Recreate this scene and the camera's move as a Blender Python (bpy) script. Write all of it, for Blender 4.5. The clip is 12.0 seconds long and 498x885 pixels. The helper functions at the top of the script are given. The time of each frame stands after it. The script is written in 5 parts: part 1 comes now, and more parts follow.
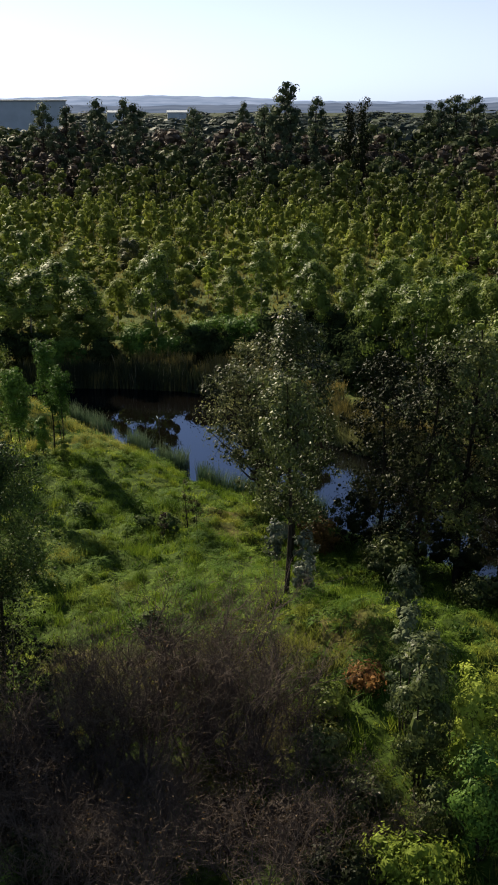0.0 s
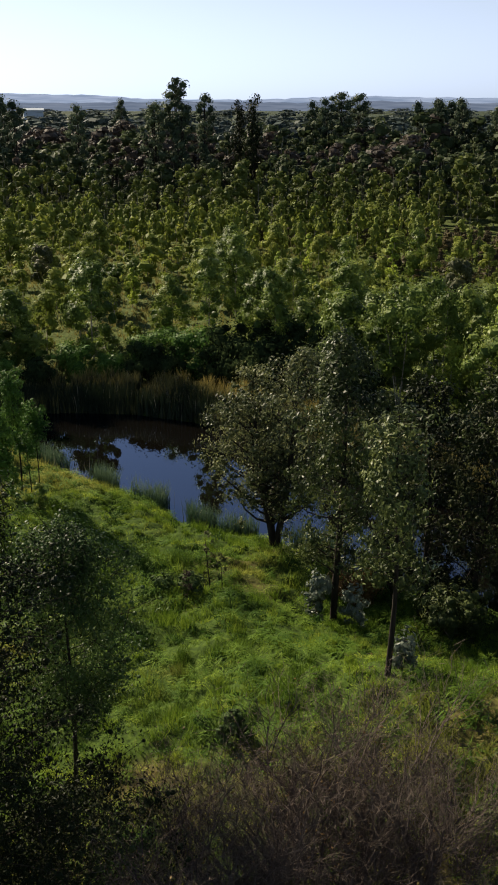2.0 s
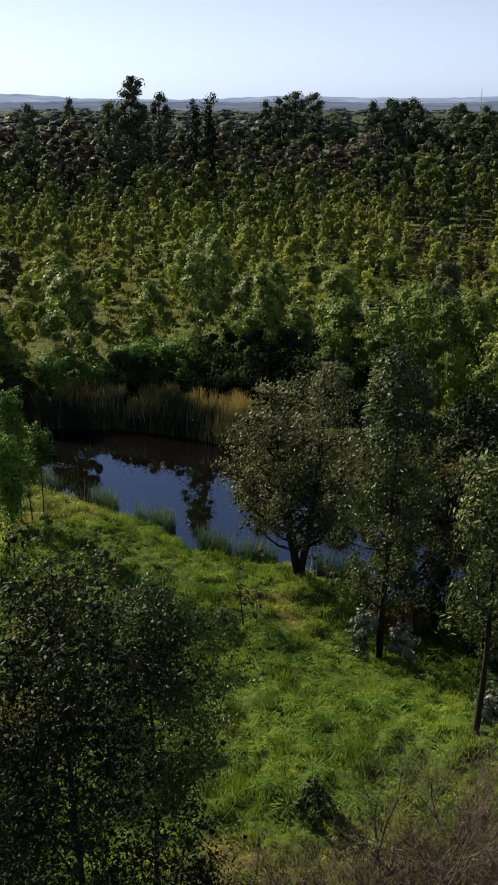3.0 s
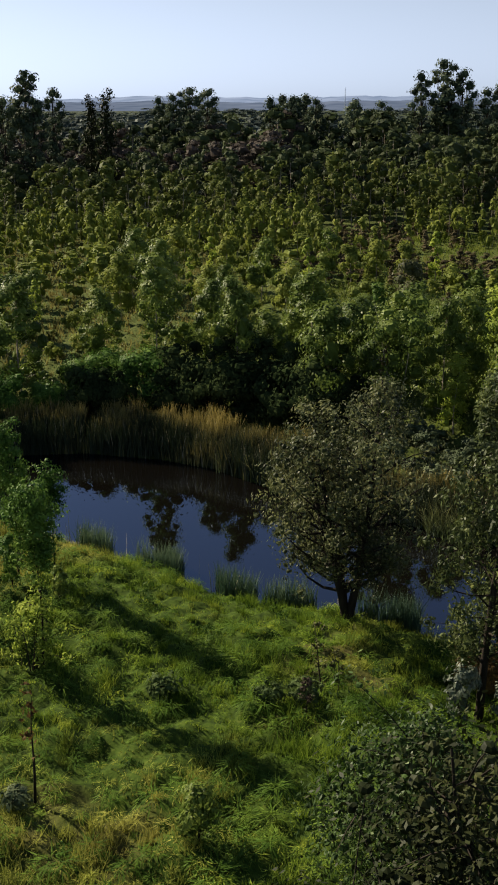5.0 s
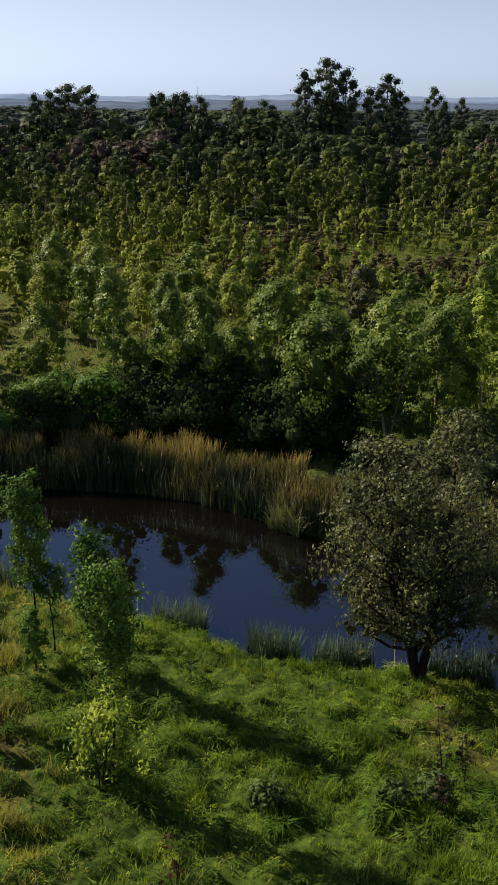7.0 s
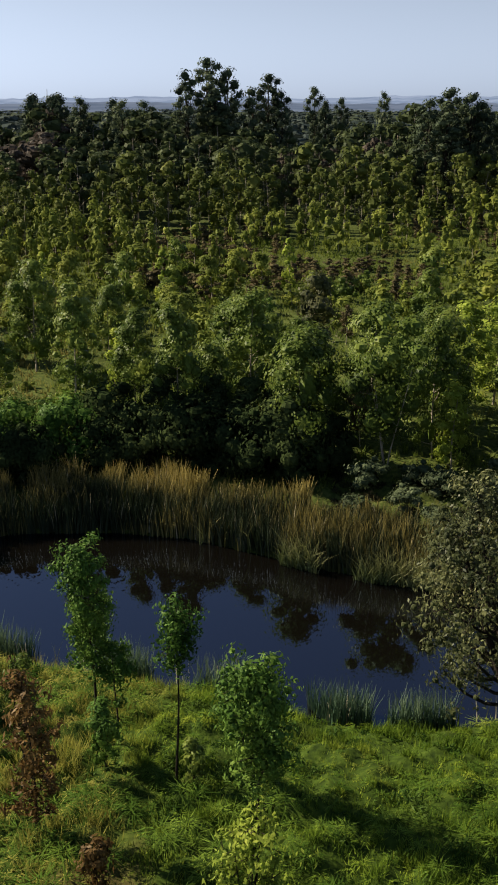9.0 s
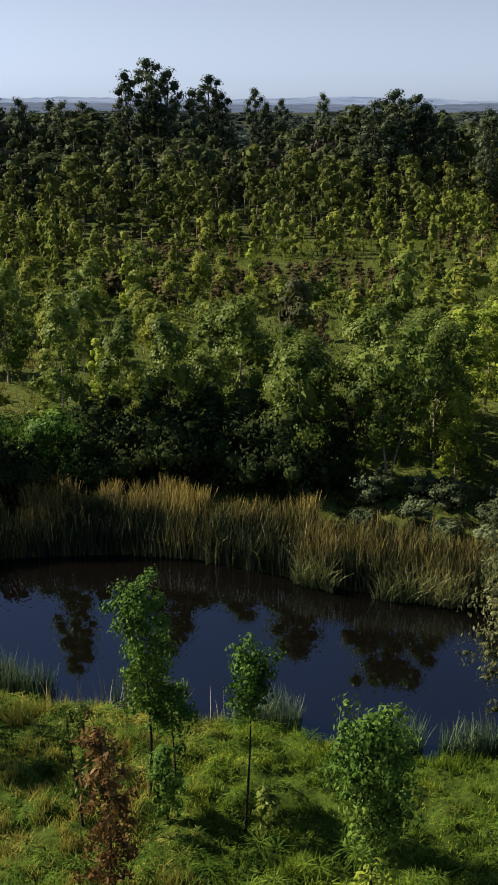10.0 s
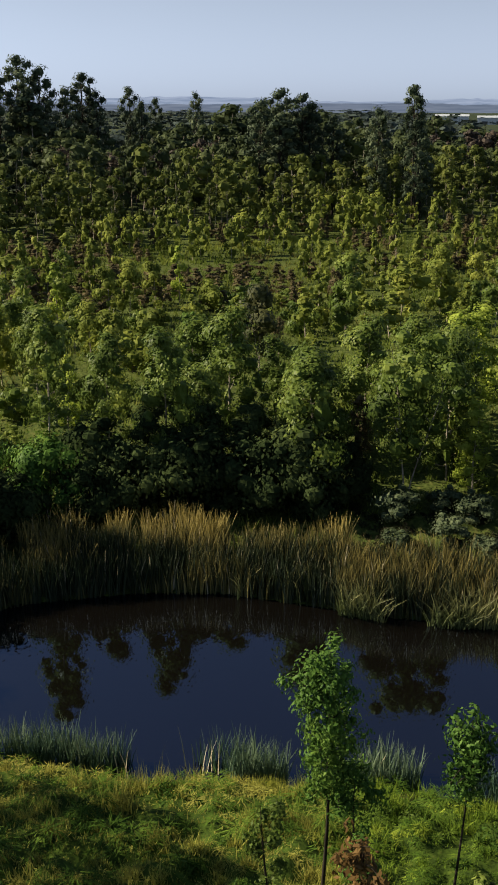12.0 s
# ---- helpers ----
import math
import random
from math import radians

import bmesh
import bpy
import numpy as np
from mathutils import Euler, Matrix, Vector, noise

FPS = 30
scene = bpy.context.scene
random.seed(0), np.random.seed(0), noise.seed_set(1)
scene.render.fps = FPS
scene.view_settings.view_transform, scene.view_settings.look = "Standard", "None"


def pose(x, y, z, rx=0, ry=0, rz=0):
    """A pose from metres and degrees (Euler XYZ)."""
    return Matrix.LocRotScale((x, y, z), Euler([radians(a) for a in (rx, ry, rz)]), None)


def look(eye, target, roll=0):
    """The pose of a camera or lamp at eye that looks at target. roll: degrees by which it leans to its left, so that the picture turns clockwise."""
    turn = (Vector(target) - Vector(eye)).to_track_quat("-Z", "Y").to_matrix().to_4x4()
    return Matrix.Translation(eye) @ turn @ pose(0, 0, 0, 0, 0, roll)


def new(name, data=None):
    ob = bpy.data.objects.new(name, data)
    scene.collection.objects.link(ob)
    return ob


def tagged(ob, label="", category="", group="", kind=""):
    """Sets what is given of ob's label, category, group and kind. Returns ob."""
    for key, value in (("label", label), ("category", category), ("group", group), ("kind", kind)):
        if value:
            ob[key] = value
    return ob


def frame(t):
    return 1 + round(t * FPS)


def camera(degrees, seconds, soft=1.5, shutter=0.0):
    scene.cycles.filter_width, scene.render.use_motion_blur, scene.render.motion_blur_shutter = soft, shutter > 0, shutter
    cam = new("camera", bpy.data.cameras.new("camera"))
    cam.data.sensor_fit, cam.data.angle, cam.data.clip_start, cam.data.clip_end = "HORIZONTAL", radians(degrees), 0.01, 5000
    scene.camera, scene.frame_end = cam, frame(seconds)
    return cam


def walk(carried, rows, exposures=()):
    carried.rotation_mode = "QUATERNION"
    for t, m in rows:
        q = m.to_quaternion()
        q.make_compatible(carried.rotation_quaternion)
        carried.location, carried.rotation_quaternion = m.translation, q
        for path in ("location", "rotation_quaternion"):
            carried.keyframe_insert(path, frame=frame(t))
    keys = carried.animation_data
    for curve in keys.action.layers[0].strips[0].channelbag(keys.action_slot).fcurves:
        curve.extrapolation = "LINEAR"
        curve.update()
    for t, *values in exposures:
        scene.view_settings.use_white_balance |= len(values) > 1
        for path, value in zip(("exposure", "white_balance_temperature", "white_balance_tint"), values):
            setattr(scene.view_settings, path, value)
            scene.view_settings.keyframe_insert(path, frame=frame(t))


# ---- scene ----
cam = camera(26.2, 12.0, soft=1.85)
PATH = [
    (0, (23.161, -22.202, 17.271), (22.421, -20.444, 16.67), -0.1),
    (0.5, (21.236, -21.375, 17.122), (20.557, -19.592, 16.521), -0.0),
    (1, (19.468, -20.661, 17.103), (18.85, -18.857, 16.5), -0.0),
    (1.5, (17.619, -19.804, 17.089), (17.063, -17.98, 16.486), -0.0),
    (2, (15.796, -18.878, 17.069), (15.3, -17.037, 16.465), 0.0),
    (2.5, (14.011, -17.839, 17.028), (13.569, -15.984, 16.423), 0.1),
    (3, (12.25, -16.72, 16.982), (11.861, -14.854, 16.378), 0.1),
    (5, (6.214, -12.573, 16.386), (6.054, -10.673, 15.782), -0.1),
    (5.5, (4.772, -11.533, 16.357), (4.675, -9.629, 15.752), -0.1),
    (6, (3.306, -10.423, 16.339), (3.274, -8.517, 15.734), 0.0),
    (6.5, (1.881, -9.27, 16.304), (1.916, -7.364, 15.699), 0.2),
    (7, (0.501, -8.031, 16.235), (0.602, -6.128, 15.63), 0.3),
    (9, (-4.398, -3.567, 16.116), (-4.045, -1.693, 15.514), -0.1),
    (9.5, (-5.627, -2.472, 16.136), (-5.21, -0.611, 15.534), -0.1),
    (10, (-6.863, -1.384, 16.169), (-6.381, 0.462, 15.568), -0.0),
    (10.5, (-8.093, -0.207, 16.155), (-7.547, 1.621, 15.554), 0.0),
    (11, (-9.317, 1.045, 16.092), (-8.707, 2.852, 15.491), 0.1),
    (11.5, (-10.547, 2.247, 16.063), (-9.87, 4.031, 15.463), 0.1),
    (12, (-11.783, 3.452, 16.054), (-11.04, 5.209, 15.453), 0.1),
]
walk(cam, [(t, look(eye, target, roll)) for t, eye, target, roll in PATH], [(0.0, 1.14), (1.5, 1.14), (3.5, 1.08), (5.0, 1.06), (12.0, 1.06)])

# ---------------------------------------------------------------- light
SUN_AZ, SUN_EL = radians(57), radians(33)      # to the left of +y, and up
world = bpy.data.worlds.new("daylight")
scene.world = world
world.use_nodes = True
wn = world.node_tree.nodes
sky = wn.new("ShaderNodeTexSky")
sky.sky_type, sky.sun_disc = "NISHITA", False
sky.sun_elevation, sky.sun_rotation = SUN_EL, -SUN_AZ
sky.air_density, sky.dust_density, sky.ozone_density = 1.0, 0.4, 1.6
wn["Background"].inputs["Strength"].default_value = 0.05
# pale haze over the horizon, clear blue overhead
link_w = world.node_tree.links.new
coord = wn.new("ShaderNodeTexCoord")
split = wn.new("ShaderNodeSeparateXYZ")
link_w(coord.outputs["Generated"], split.inputs[0])
veil = wn.new("ShaderNodeMapRange")
veil.interpolation_type = "SMOOTHSTEP"
for key, value in (("From Min", 0.05), ("From Max", 0.75), ("To Min", 0.92), ("To Max", 0.04)):
    veil.inputs[key].default_value = value
link_w(split.outputs["Z"], veil.inputs["Value"])
bright = wn.new("ShaderNodeRGBToBW")
link_w(sky.outputs["Color"], bright.inputs[0])
tint = wn.new("ShaderNodeMix")
tint.data_type, tint.blend_type = "RGBA", "MULTIPLY"
tint.inputs["Factor"].default_value = 1.0
tint.inputs["B"].default_value = (0.87, 1.03, 1.33, 1)
link_w(bright.outputs[0], tint.inputs["A"])
hazy = wn.new("ShaderNodeMix")
hazy.data_type = "RGBA"
link_w(veil.outputs[0], hazy.inputs["Factor"])
link_w(sky.outputs["Color"], hazy.inputs["A"])
link_w(tint.outputs["Result"], hazy.inputs["B"])
link_w(hazy.outputs["Result"], wn["Background"].inputs["Color"])

sun = new("sun", bpy.data.lights.new("sun", "SUN"))
sun.data.energy, sun.data.angle, sun.data.color = 5.0, radians(0.6), (1.0, 0.87, 0.65)
sun.matrix_world = look((-math.sin(SUN_AZ) * math.cos(SUN_EL), math.cos(SUN_AZ) * math.cos(SUN_EL), math.sin(SUN_EL)), (0, 0, 0))

# ---------------------------------------------------------------- materials


def shader(name):
    m = bpy.data.materials.new(name)
    m.use_nodes = True
    t = m.node_tree
    t.nodes.clear()
    out = t.nodes.new("ShaderNodeOutputMaterial")

    def node(kind, **values):
        n = t.nodes.new(kind)
        for key, value in values.items():
            n.inputs[key.replace("_", " ")].default_value = value
        return n

    return m, t.links.new, node, out


def ramp(node, stops):
    r = node("ShaderNodeValToRGB")
    while len(r.color_ramp.elements) < len(stops):
        r.color_ramp.elements.new(0.5)
    for e, (p, c) in zip(r.color_ramp.elements, stops):
        e.position, e.color = p, (*c, 1)
    return r


def leafy(name, dark, mid, light, through_light=0.35, rough=0.6, patch=0.5, gloss=0.05, dry=None):
    """Leaves and blades: every leaf its own tint, over patches of a larger scale."""
    m, link, node, out = shader(name)
    geo = node("ShaderNodeNewGeometry")
    noise_n = node("ShaderNodeTexNoise", Scale=patch, Detail=3.0)
    link(geo.outputs["Position"], noise_n.inputs["Vector"])
    add = node("ShaderNodeMath")
    add.operation = "MULTIPLY_ADD"
    add.inputs[1].default_value = 0.34
    link(geo.outputs["Random Per Island"], add.inputs[0])
    each = node("ShaderNodeObjectInfo")
    tone = node("ShaderNodeMath")
    tone.operation = "MULTIPLY_ADD"
    tone.inputs[1].default_value = 0.22
    link(each.outputs["Random"], tone.inputs[0])
    sub = node("ShaderNodeMath")
    sub.operation = "MULTIPLY_ADD"
    sub.inputs[1].default_value, sub.inputs[2].default_value = 1.8, -0.76
    link(noise_n.outputs["Fac"], sub.inputs[0])
    link(sub.outputs[0], tone.inputs[2])
    link(tone.outputs[0], add.inputs[2])
    r = ramp(node, [(0.0, dark), (0.45, mid), (1.0, light)])
    link(add.outputs[0], r.inputs["Fac"])
    shade = r.outputs["Color"]
    if dry:
        slow = node("ShaderNodeTexNoise", Scale=0.16, Detail=4.0)
        link(geo.outputs["Position"], slow.inputs["Vector"])
        where = ramp(node, [(0.53, (0, 0, 0)), (0.7, (1, 1, 1))])
        link(slow.outputs["Fac"], where.inputs["Fac"])
        turn = node("ShaderNodeMix")
        turn.data_type = "RGBA"
        turn.inputs["B"].default_value = (*dry, 1)
        place = node("ShaderNodeSeparateXYZ")      # the western bank dries out first
        link(geo.outputs["Position"], place.inputs[0])
        west = node("ShaderNodeMapRange")
        for key, value in (("From Min", -1.0), ("From Max", -8.0), ("To Min", 0.0), ("To Max", 0.4)):
            west.inputs[key].default_value = value
        link(place.outputs["X"], west.inputs["Value"])
        sum_n = node("ShaderNodeMath")
        link(slow.outputs["Fac"], sum_n.inputs[0])
        link(west.outputs[0], sum_n.inputs[1])
        link(sum_n.outputs[0], where.inputs["Fac"])
        half = node("ShaderNodeMath")
        half.operation = "MULTIPLY"
        half.inputs[1].default_value = 0.62
        link(where.outputs["Color"], half.inputs[0])
        link(half.outputs[0], turn.inputs["Factor"])
        link(shade, turn.inputs["A"])
        shade = turn.outputs["Result"]
    p = node("ShaderNodeBsdfPrincipled", Roughness=rough, Specular_IOR_Level=gloss)
    tr = node("ShaderNodeBsdfTranslucent")
    mix = node("ShaderNodeMixShader", Fac=through_light)
    link(shade, p.inputs["Base Color"])
    link(shade, tr.inputs["Color"])
    link(p.outputs[0], mix.inputs[1])
    link(tr.outputs[0], mix.inputs[2])
    link(mix.outputs[0], out.inputs["Surface"])
    return m


def barky(name, dark, light, scale=9.0):
    m, link, node, out = shader(name)
    geo = node("ShaderNodeNewGeometry")
    stretch = node("ShaderNodeMapping")
    stretch.inputs["Scale"].default_value = (1, 1, 0.25)
    link(geo.outputs["Position"], stretch.inputs["Vector"])
    n = node("ShaderNodeTexNoise", Scale=scale, Detail=6.0)
    link(stretch.outputs[0], n.inputs["Vector"])
    r = ramp(node, [(0.3, dark), (0.7, light)])
    link(n.outputs["Fac"], r.inputs["Fac"])
    p = node("ShaderNodeBsdfPrincipled", Roughness=0.9, Specular_IOR_Level=0.1)
    link(r.outputs["Color"], p.inputs["Base Color"])
    b = node("ShaderNodeBump", Strength=0.5, Distance=0.02)
    link(n.outputs["Fac"], b.inputs["Height"])
    link(b.outputs[0], p.inputs["Normal"])
    link(p.outputs[0], out.inputs["Surface"])
    return m


def plain(name, color, rough=0.7, speck=0.25, scale=3.0):
    m, link, node, out = shader(name)
    geo = node("ShaderNodeNewGeometry")
    n = node("ShaderNodeTexNoise", Scale=scale, Detail=5.0)
    link(geo.outputs["Position"], n.inputs["Vector"])
    r = ramp(node, [(0.25, tuple(c * (1 - speck) for c in color)), (0.75, tuple(min(1, c * (1 + speck)) for c in color))])
    link(n.outputs["Fac"], r.inputs["Fac"])
    p = node("ShaderNodeBsdfPrincipled", Roughness=rough)
    link(r.outputs["Color"], p.inputs["Base Color"])
    link(p.outputs[0], out.inputs["Surface"])
    return m


LEAF = {
    "green": leafy("leaf_green", (0.046, 0.072, 0.016), (0.106, 0.152, 0.029), (0.25, 0.288, 0.058), 0.32, 0.45, gloss=0.08),
    "fresh": leafy("leaf_fresh", (0.026, 0.064, 0.013), (0.07, 0.135, 0.024), (0.17, 0.25, 0.044), 0.2, 0.5, gloss=0.05),
    "olive": leafy("leaf_olive", (0.022, 0.028, 0.011), (0.06, 0.066, 0.023), (0.15, 0.142, 0.05), 0.2, gloss=0.12),
    "umber": leafy("leaf_umber", (0.018, 0.025, 0.01), (0.062, 0.082, 0.026), (0.21, 0.23, 0.07), 0.2, 0.45, gloss=0.1),
    "willow": leafy("leaf_willow", (0.028, 0.036, 0.016), (0.095, 0.108, 0.044), (0.29, 0.29, 0.13), 0.34, 0.45, gloss=0.12),
    "yellow": leafy("leaf_yellow", (0.09, 0.13, 0.02), (0.26, 0.33, 0.05), (0.48, 0.52, 0.1), 0.42),
    "grey": leafy("leaf_grey", (0.028, 0.042, 0.02), (0.07, 0.094, 0.046), (0.17, 0.2, 0.105), 0.25, gloss=0.1),
    "silver": leafy("leaf_silver", (0.05, 0.065, 0.045), (0.12, 0.145, 0.105), (0.28, 0.31, 0.25), 0.2, 0.45, gloss=0.2),
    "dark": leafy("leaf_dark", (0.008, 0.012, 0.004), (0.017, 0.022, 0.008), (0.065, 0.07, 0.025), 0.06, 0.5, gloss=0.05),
    # shade of the thicket behind the reeds, put into its leaf colour
    "shade": leafy("leaf_shade_dark", (0.011, 0.018, 0.008), (0.026, 0.039, 0.015), (0.06, 0.08, 0.028), 0.1, 0.8, gloss=0.0),
    "rust": leafy("leaf_rust", (0.03, 0.019, 0.008), (0.092, 0.054, 0.018), (0.23, 0.14, 0.05), 0.25, 0.5, gloss=0.08),
    "orange": leafy("leaf_orange", (0.08, 0.05, 0.02), (0.19, 0.095, 0.035), (0.3, 0.17, 0.06), 0.35),
    "far": leafy("leaf_far", (0.05, 0.066, 0.016), (0.087, 0.108, 0.025), (0.155, 0.165, 0.04), 0.26, patch=0.25),
    # leaf green dulled and blued to paint distance haze
    "haze": leafy("leaf_haze_tint", (0.03, 0.042, 0.04), (0.048, 0.064, 0.056), (0.075, 0.09, 0.072), 0.15, patch=0.02),
    "moss": leafy("leaf_moss", (0.015, 0.028, 0.008), (0.056, 0.095, 0.024), (0.18, 0.235, 0.056), 0.25, 0.45, gloss=0.1),
    "bare": leafy("leaf_bare_woods", (0.035, 0.03, 0.026), (0.075, 0.06, 0.048), (0.13, 0.1, 0.078), 0.15, patch=0.2),
    "crest": leafy("leaf_crest", (0.026, 0.038, 0.024), (0.06, 0.082, 0.046), (0.14, 0.165, 0.09), 0.2, patch=0.2),
    "back": leafy("leaf_back_rows", (0.03, 0.042, 0.019), (0.056, 0.074, 0.029), (0.1, 0.118, 0.046), 0.22, patch=0.2),
    "weedy": leafy("leaf_weedy", (0.02, 0.034, 0.012), (0.05, 0.078, 0.026), (0.13, 0.17, 0.06), 0.2, 0.6, gloss=0.03),
    "deadwood": leafy("leaf_withered", (0.018, 0.013, 0.01), (0.045, 0.034, 0.026), (0.1, 0.078, 0.058), 0.15, 0.6, gloss=0.05),
    "brush": leafy("leaf_brushwood", (0.04, 0.034, 0.018), (0.095, 0.078, 0.038), (0.16, 0.13, 0.062), 0.25),
    "plant": leafy("leaf_plantation", (0.08, 0.1, 0.02), (0.158, 0.193, 0.035), (0.315, 0.325, 0.065), 0.35, patch=0.3),
}
BARK_PALE = barky("bark_pale", (0.16, 0.13, 0.1), (0.42, 0.37, 0.3))
BARK_DARK = barky("bark_dark", (0.011, 0.009, 0.007), (0.04, 0.032, 0.025))
TWIG = barky("twig_brown", (0.028, 0.021, 0.017), (0.135, 0.105, 0.086), 25.0)
GRASS = leafy("grass_blades", (0.03, 0.058, 0.008), (0.115, 0.182, 0.02), (0.34, 0.4, 0.05), 0.28, 0.6, 0.8, 0.03, (0.36, 0.31, 0.08))
MEADOW = leafy("meadow_blades", (0.05, 0.075, 0.012), (0.115, 0.155, 0.026), (0.25, 0.27, 0.055), 0.4, 0.7, 0.12, 0.04, (0.19, 0.145, 0.06))
RANK = leafy("rank_grass", (0.02, 0.045, 0.007), (0.055, 0.105, 0.014), (0.15, 0.22, 0.03), 0.2, 0.6, 0.6, 0.03)
WEED = leafy("weed_leaves", (0.018, 0.042, 0.008), (0.045, 0.09, 0.014), (0.1, 0.145, 0.03), 0.3)


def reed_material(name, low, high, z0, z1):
    """Cattail blades: green at the foot, dry towards the tips; a darkened low colour paints in shade."""
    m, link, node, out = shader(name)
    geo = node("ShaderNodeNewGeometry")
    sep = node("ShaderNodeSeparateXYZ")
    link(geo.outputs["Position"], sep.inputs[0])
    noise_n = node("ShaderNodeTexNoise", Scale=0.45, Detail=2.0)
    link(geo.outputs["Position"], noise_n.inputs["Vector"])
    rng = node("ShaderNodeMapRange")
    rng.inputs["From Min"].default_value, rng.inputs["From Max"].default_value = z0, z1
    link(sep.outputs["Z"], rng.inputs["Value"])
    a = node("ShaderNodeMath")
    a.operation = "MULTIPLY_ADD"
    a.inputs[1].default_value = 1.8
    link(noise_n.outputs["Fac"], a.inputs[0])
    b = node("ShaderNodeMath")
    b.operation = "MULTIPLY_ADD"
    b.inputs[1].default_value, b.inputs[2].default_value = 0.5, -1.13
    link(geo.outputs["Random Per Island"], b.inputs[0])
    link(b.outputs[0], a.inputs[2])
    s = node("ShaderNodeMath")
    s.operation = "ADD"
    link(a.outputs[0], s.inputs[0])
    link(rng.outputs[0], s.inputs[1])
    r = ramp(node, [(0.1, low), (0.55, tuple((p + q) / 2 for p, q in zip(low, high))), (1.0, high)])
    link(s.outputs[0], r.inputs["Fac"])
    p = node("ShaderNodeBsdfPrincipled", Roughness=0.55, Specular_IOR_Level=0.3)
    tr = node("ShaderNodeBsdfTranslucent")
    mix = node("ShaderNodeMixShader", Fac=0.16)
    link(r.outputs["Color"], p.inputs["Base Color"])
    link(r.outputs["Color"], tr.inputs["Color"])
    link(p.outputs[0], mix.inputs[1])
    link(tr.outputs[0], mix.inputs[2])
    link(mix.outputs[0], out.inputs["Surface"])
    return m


# the far belt's low green is darkened to paint its shaded foot
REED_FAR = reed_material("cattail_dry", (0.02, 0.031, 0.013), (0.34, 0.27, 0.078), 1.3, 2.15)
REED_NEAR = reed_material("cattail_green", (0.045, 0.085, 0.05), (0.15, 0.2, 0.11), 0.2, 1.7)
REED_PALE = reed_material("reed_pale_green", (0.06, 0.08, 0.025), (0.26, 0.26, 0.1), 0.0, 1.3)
FLUFF = plain("cattail_fluff", (0.42, 0.36, 0.24), 0.9, 0.3, 4.0)


def ground_material():
    m, link, node, out = shader("ground_grass_and_soil")
    geo = node("ShaderNodeNewGeometry")
    big = node("ShaderNodeTexNoise", Scale=0.22, Detail=4.0)
    small = node("ShaderNodeTexNoise", Scale=5.0, Detail=6.0)
    far = node("ShaderNodeTexNoise", Scale=0.02, Detail=5.0)
    for n in (big, small, far):
        link(geo.outputs["Position"], n.inputs["Vector"])
    grass = ramp(node, [(0.3, (0.018, 0.032, 0.006)), (0.6, (0.046, 0.075, 0.01)), (0.8, (0.085, 0.1, 0.02))])
    link(small.outputs["Fac"], grass.inputs["Fac"])
    dry = ramp(node, [(0.3, (0.045, 0.04, 0.014)), (0.7, (0.12, 0.1, 0.034))])
    link(small.outputs["Fac"], dry.inputs["Fac"])
    pick = ramp(node, [(0.58, (0, 0, 0)), (0.72, (1, 1, 1))])
    link(big.outputs["Fac"], pick.inputs["Fac"])
    mix = node("ShaderNodeMix")
    mix.data_type = "RGBA"
    link(pick.outputs["Color"], mix.inputs["Factor"])
    link(grass.outputs["Color"], mix.inputs["A"])
    link(dry.outputs["Color"], mix.inputs["B"])
    sep = node("ShaderNodeSeparateXYZ")
    link(geo.outputs["Position"], sep.inputs[0])
    field = node("ShaderNodeMapRange")
    field.inputs["From Min"].default_value, field.inputs["From Max"].default_value = 28.0, 29.5
    over = node("ShaderNodeMath")      # beyond the pond, whose axis runs askew
    over.operation = "MULTIPLY_ADD"
    over.inputs[1].default_value = 0.28
    link(sep.outputs["X"], over.inputs[0])
    link(sep.outputs["Y"], over.inputs[2])
    link(over.outputs[0], field.inputs["Value"])
    floor_mix = node("ShaderNodeMix")
    floor_mix.data_type = "RGBA"
    rough_floor = ramp(node, [(0.32, (0.03, 0.042, 0.01)), (0.52, (0.06, 0.08, 0.018)), (0.72, (0.1, 0.1, 0.03))])
    link(small.outputs["Fac"], rough_floor.inputs["Fac"])
    link(field.outputs[0], floor_mix.inputs["Factor"])
    link(mix.outputs["Result"], floor_mix.inputs["A"])
    link(rough_floor.outputs["Color"], floor_mix.inputs["B"])
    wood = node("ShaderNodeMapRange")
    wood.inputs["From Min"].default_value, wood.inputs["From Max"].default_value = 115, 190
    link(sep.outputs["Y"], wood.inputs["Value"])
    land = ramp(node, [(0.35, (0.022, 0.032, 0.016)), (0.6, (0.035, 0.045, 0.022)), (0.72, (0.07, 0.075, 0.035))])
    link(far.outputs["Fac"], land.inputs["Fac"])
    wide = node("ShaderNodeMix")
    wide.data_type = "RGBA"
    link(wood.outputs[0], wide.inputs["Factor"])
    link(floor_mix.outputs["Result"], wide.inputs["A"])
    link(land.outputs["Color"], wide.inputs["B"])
    p = node("ShaderNodeBsdfPrincipled", Roughness=0.9, Specular_IOR_Level=0.05)
    link(wide.outputs["Result"], p.inputs["Base Color"])
    b = node("ShaderNodeBump", Strength=0.7, Distance=0.08)
    link(small.outputs["Fac"], b.inputs["Height"])
    link(b.outputs[0], p.inputs["Normal"])
    link(p.outputs[0], out.inputs["Surface"])
    return m


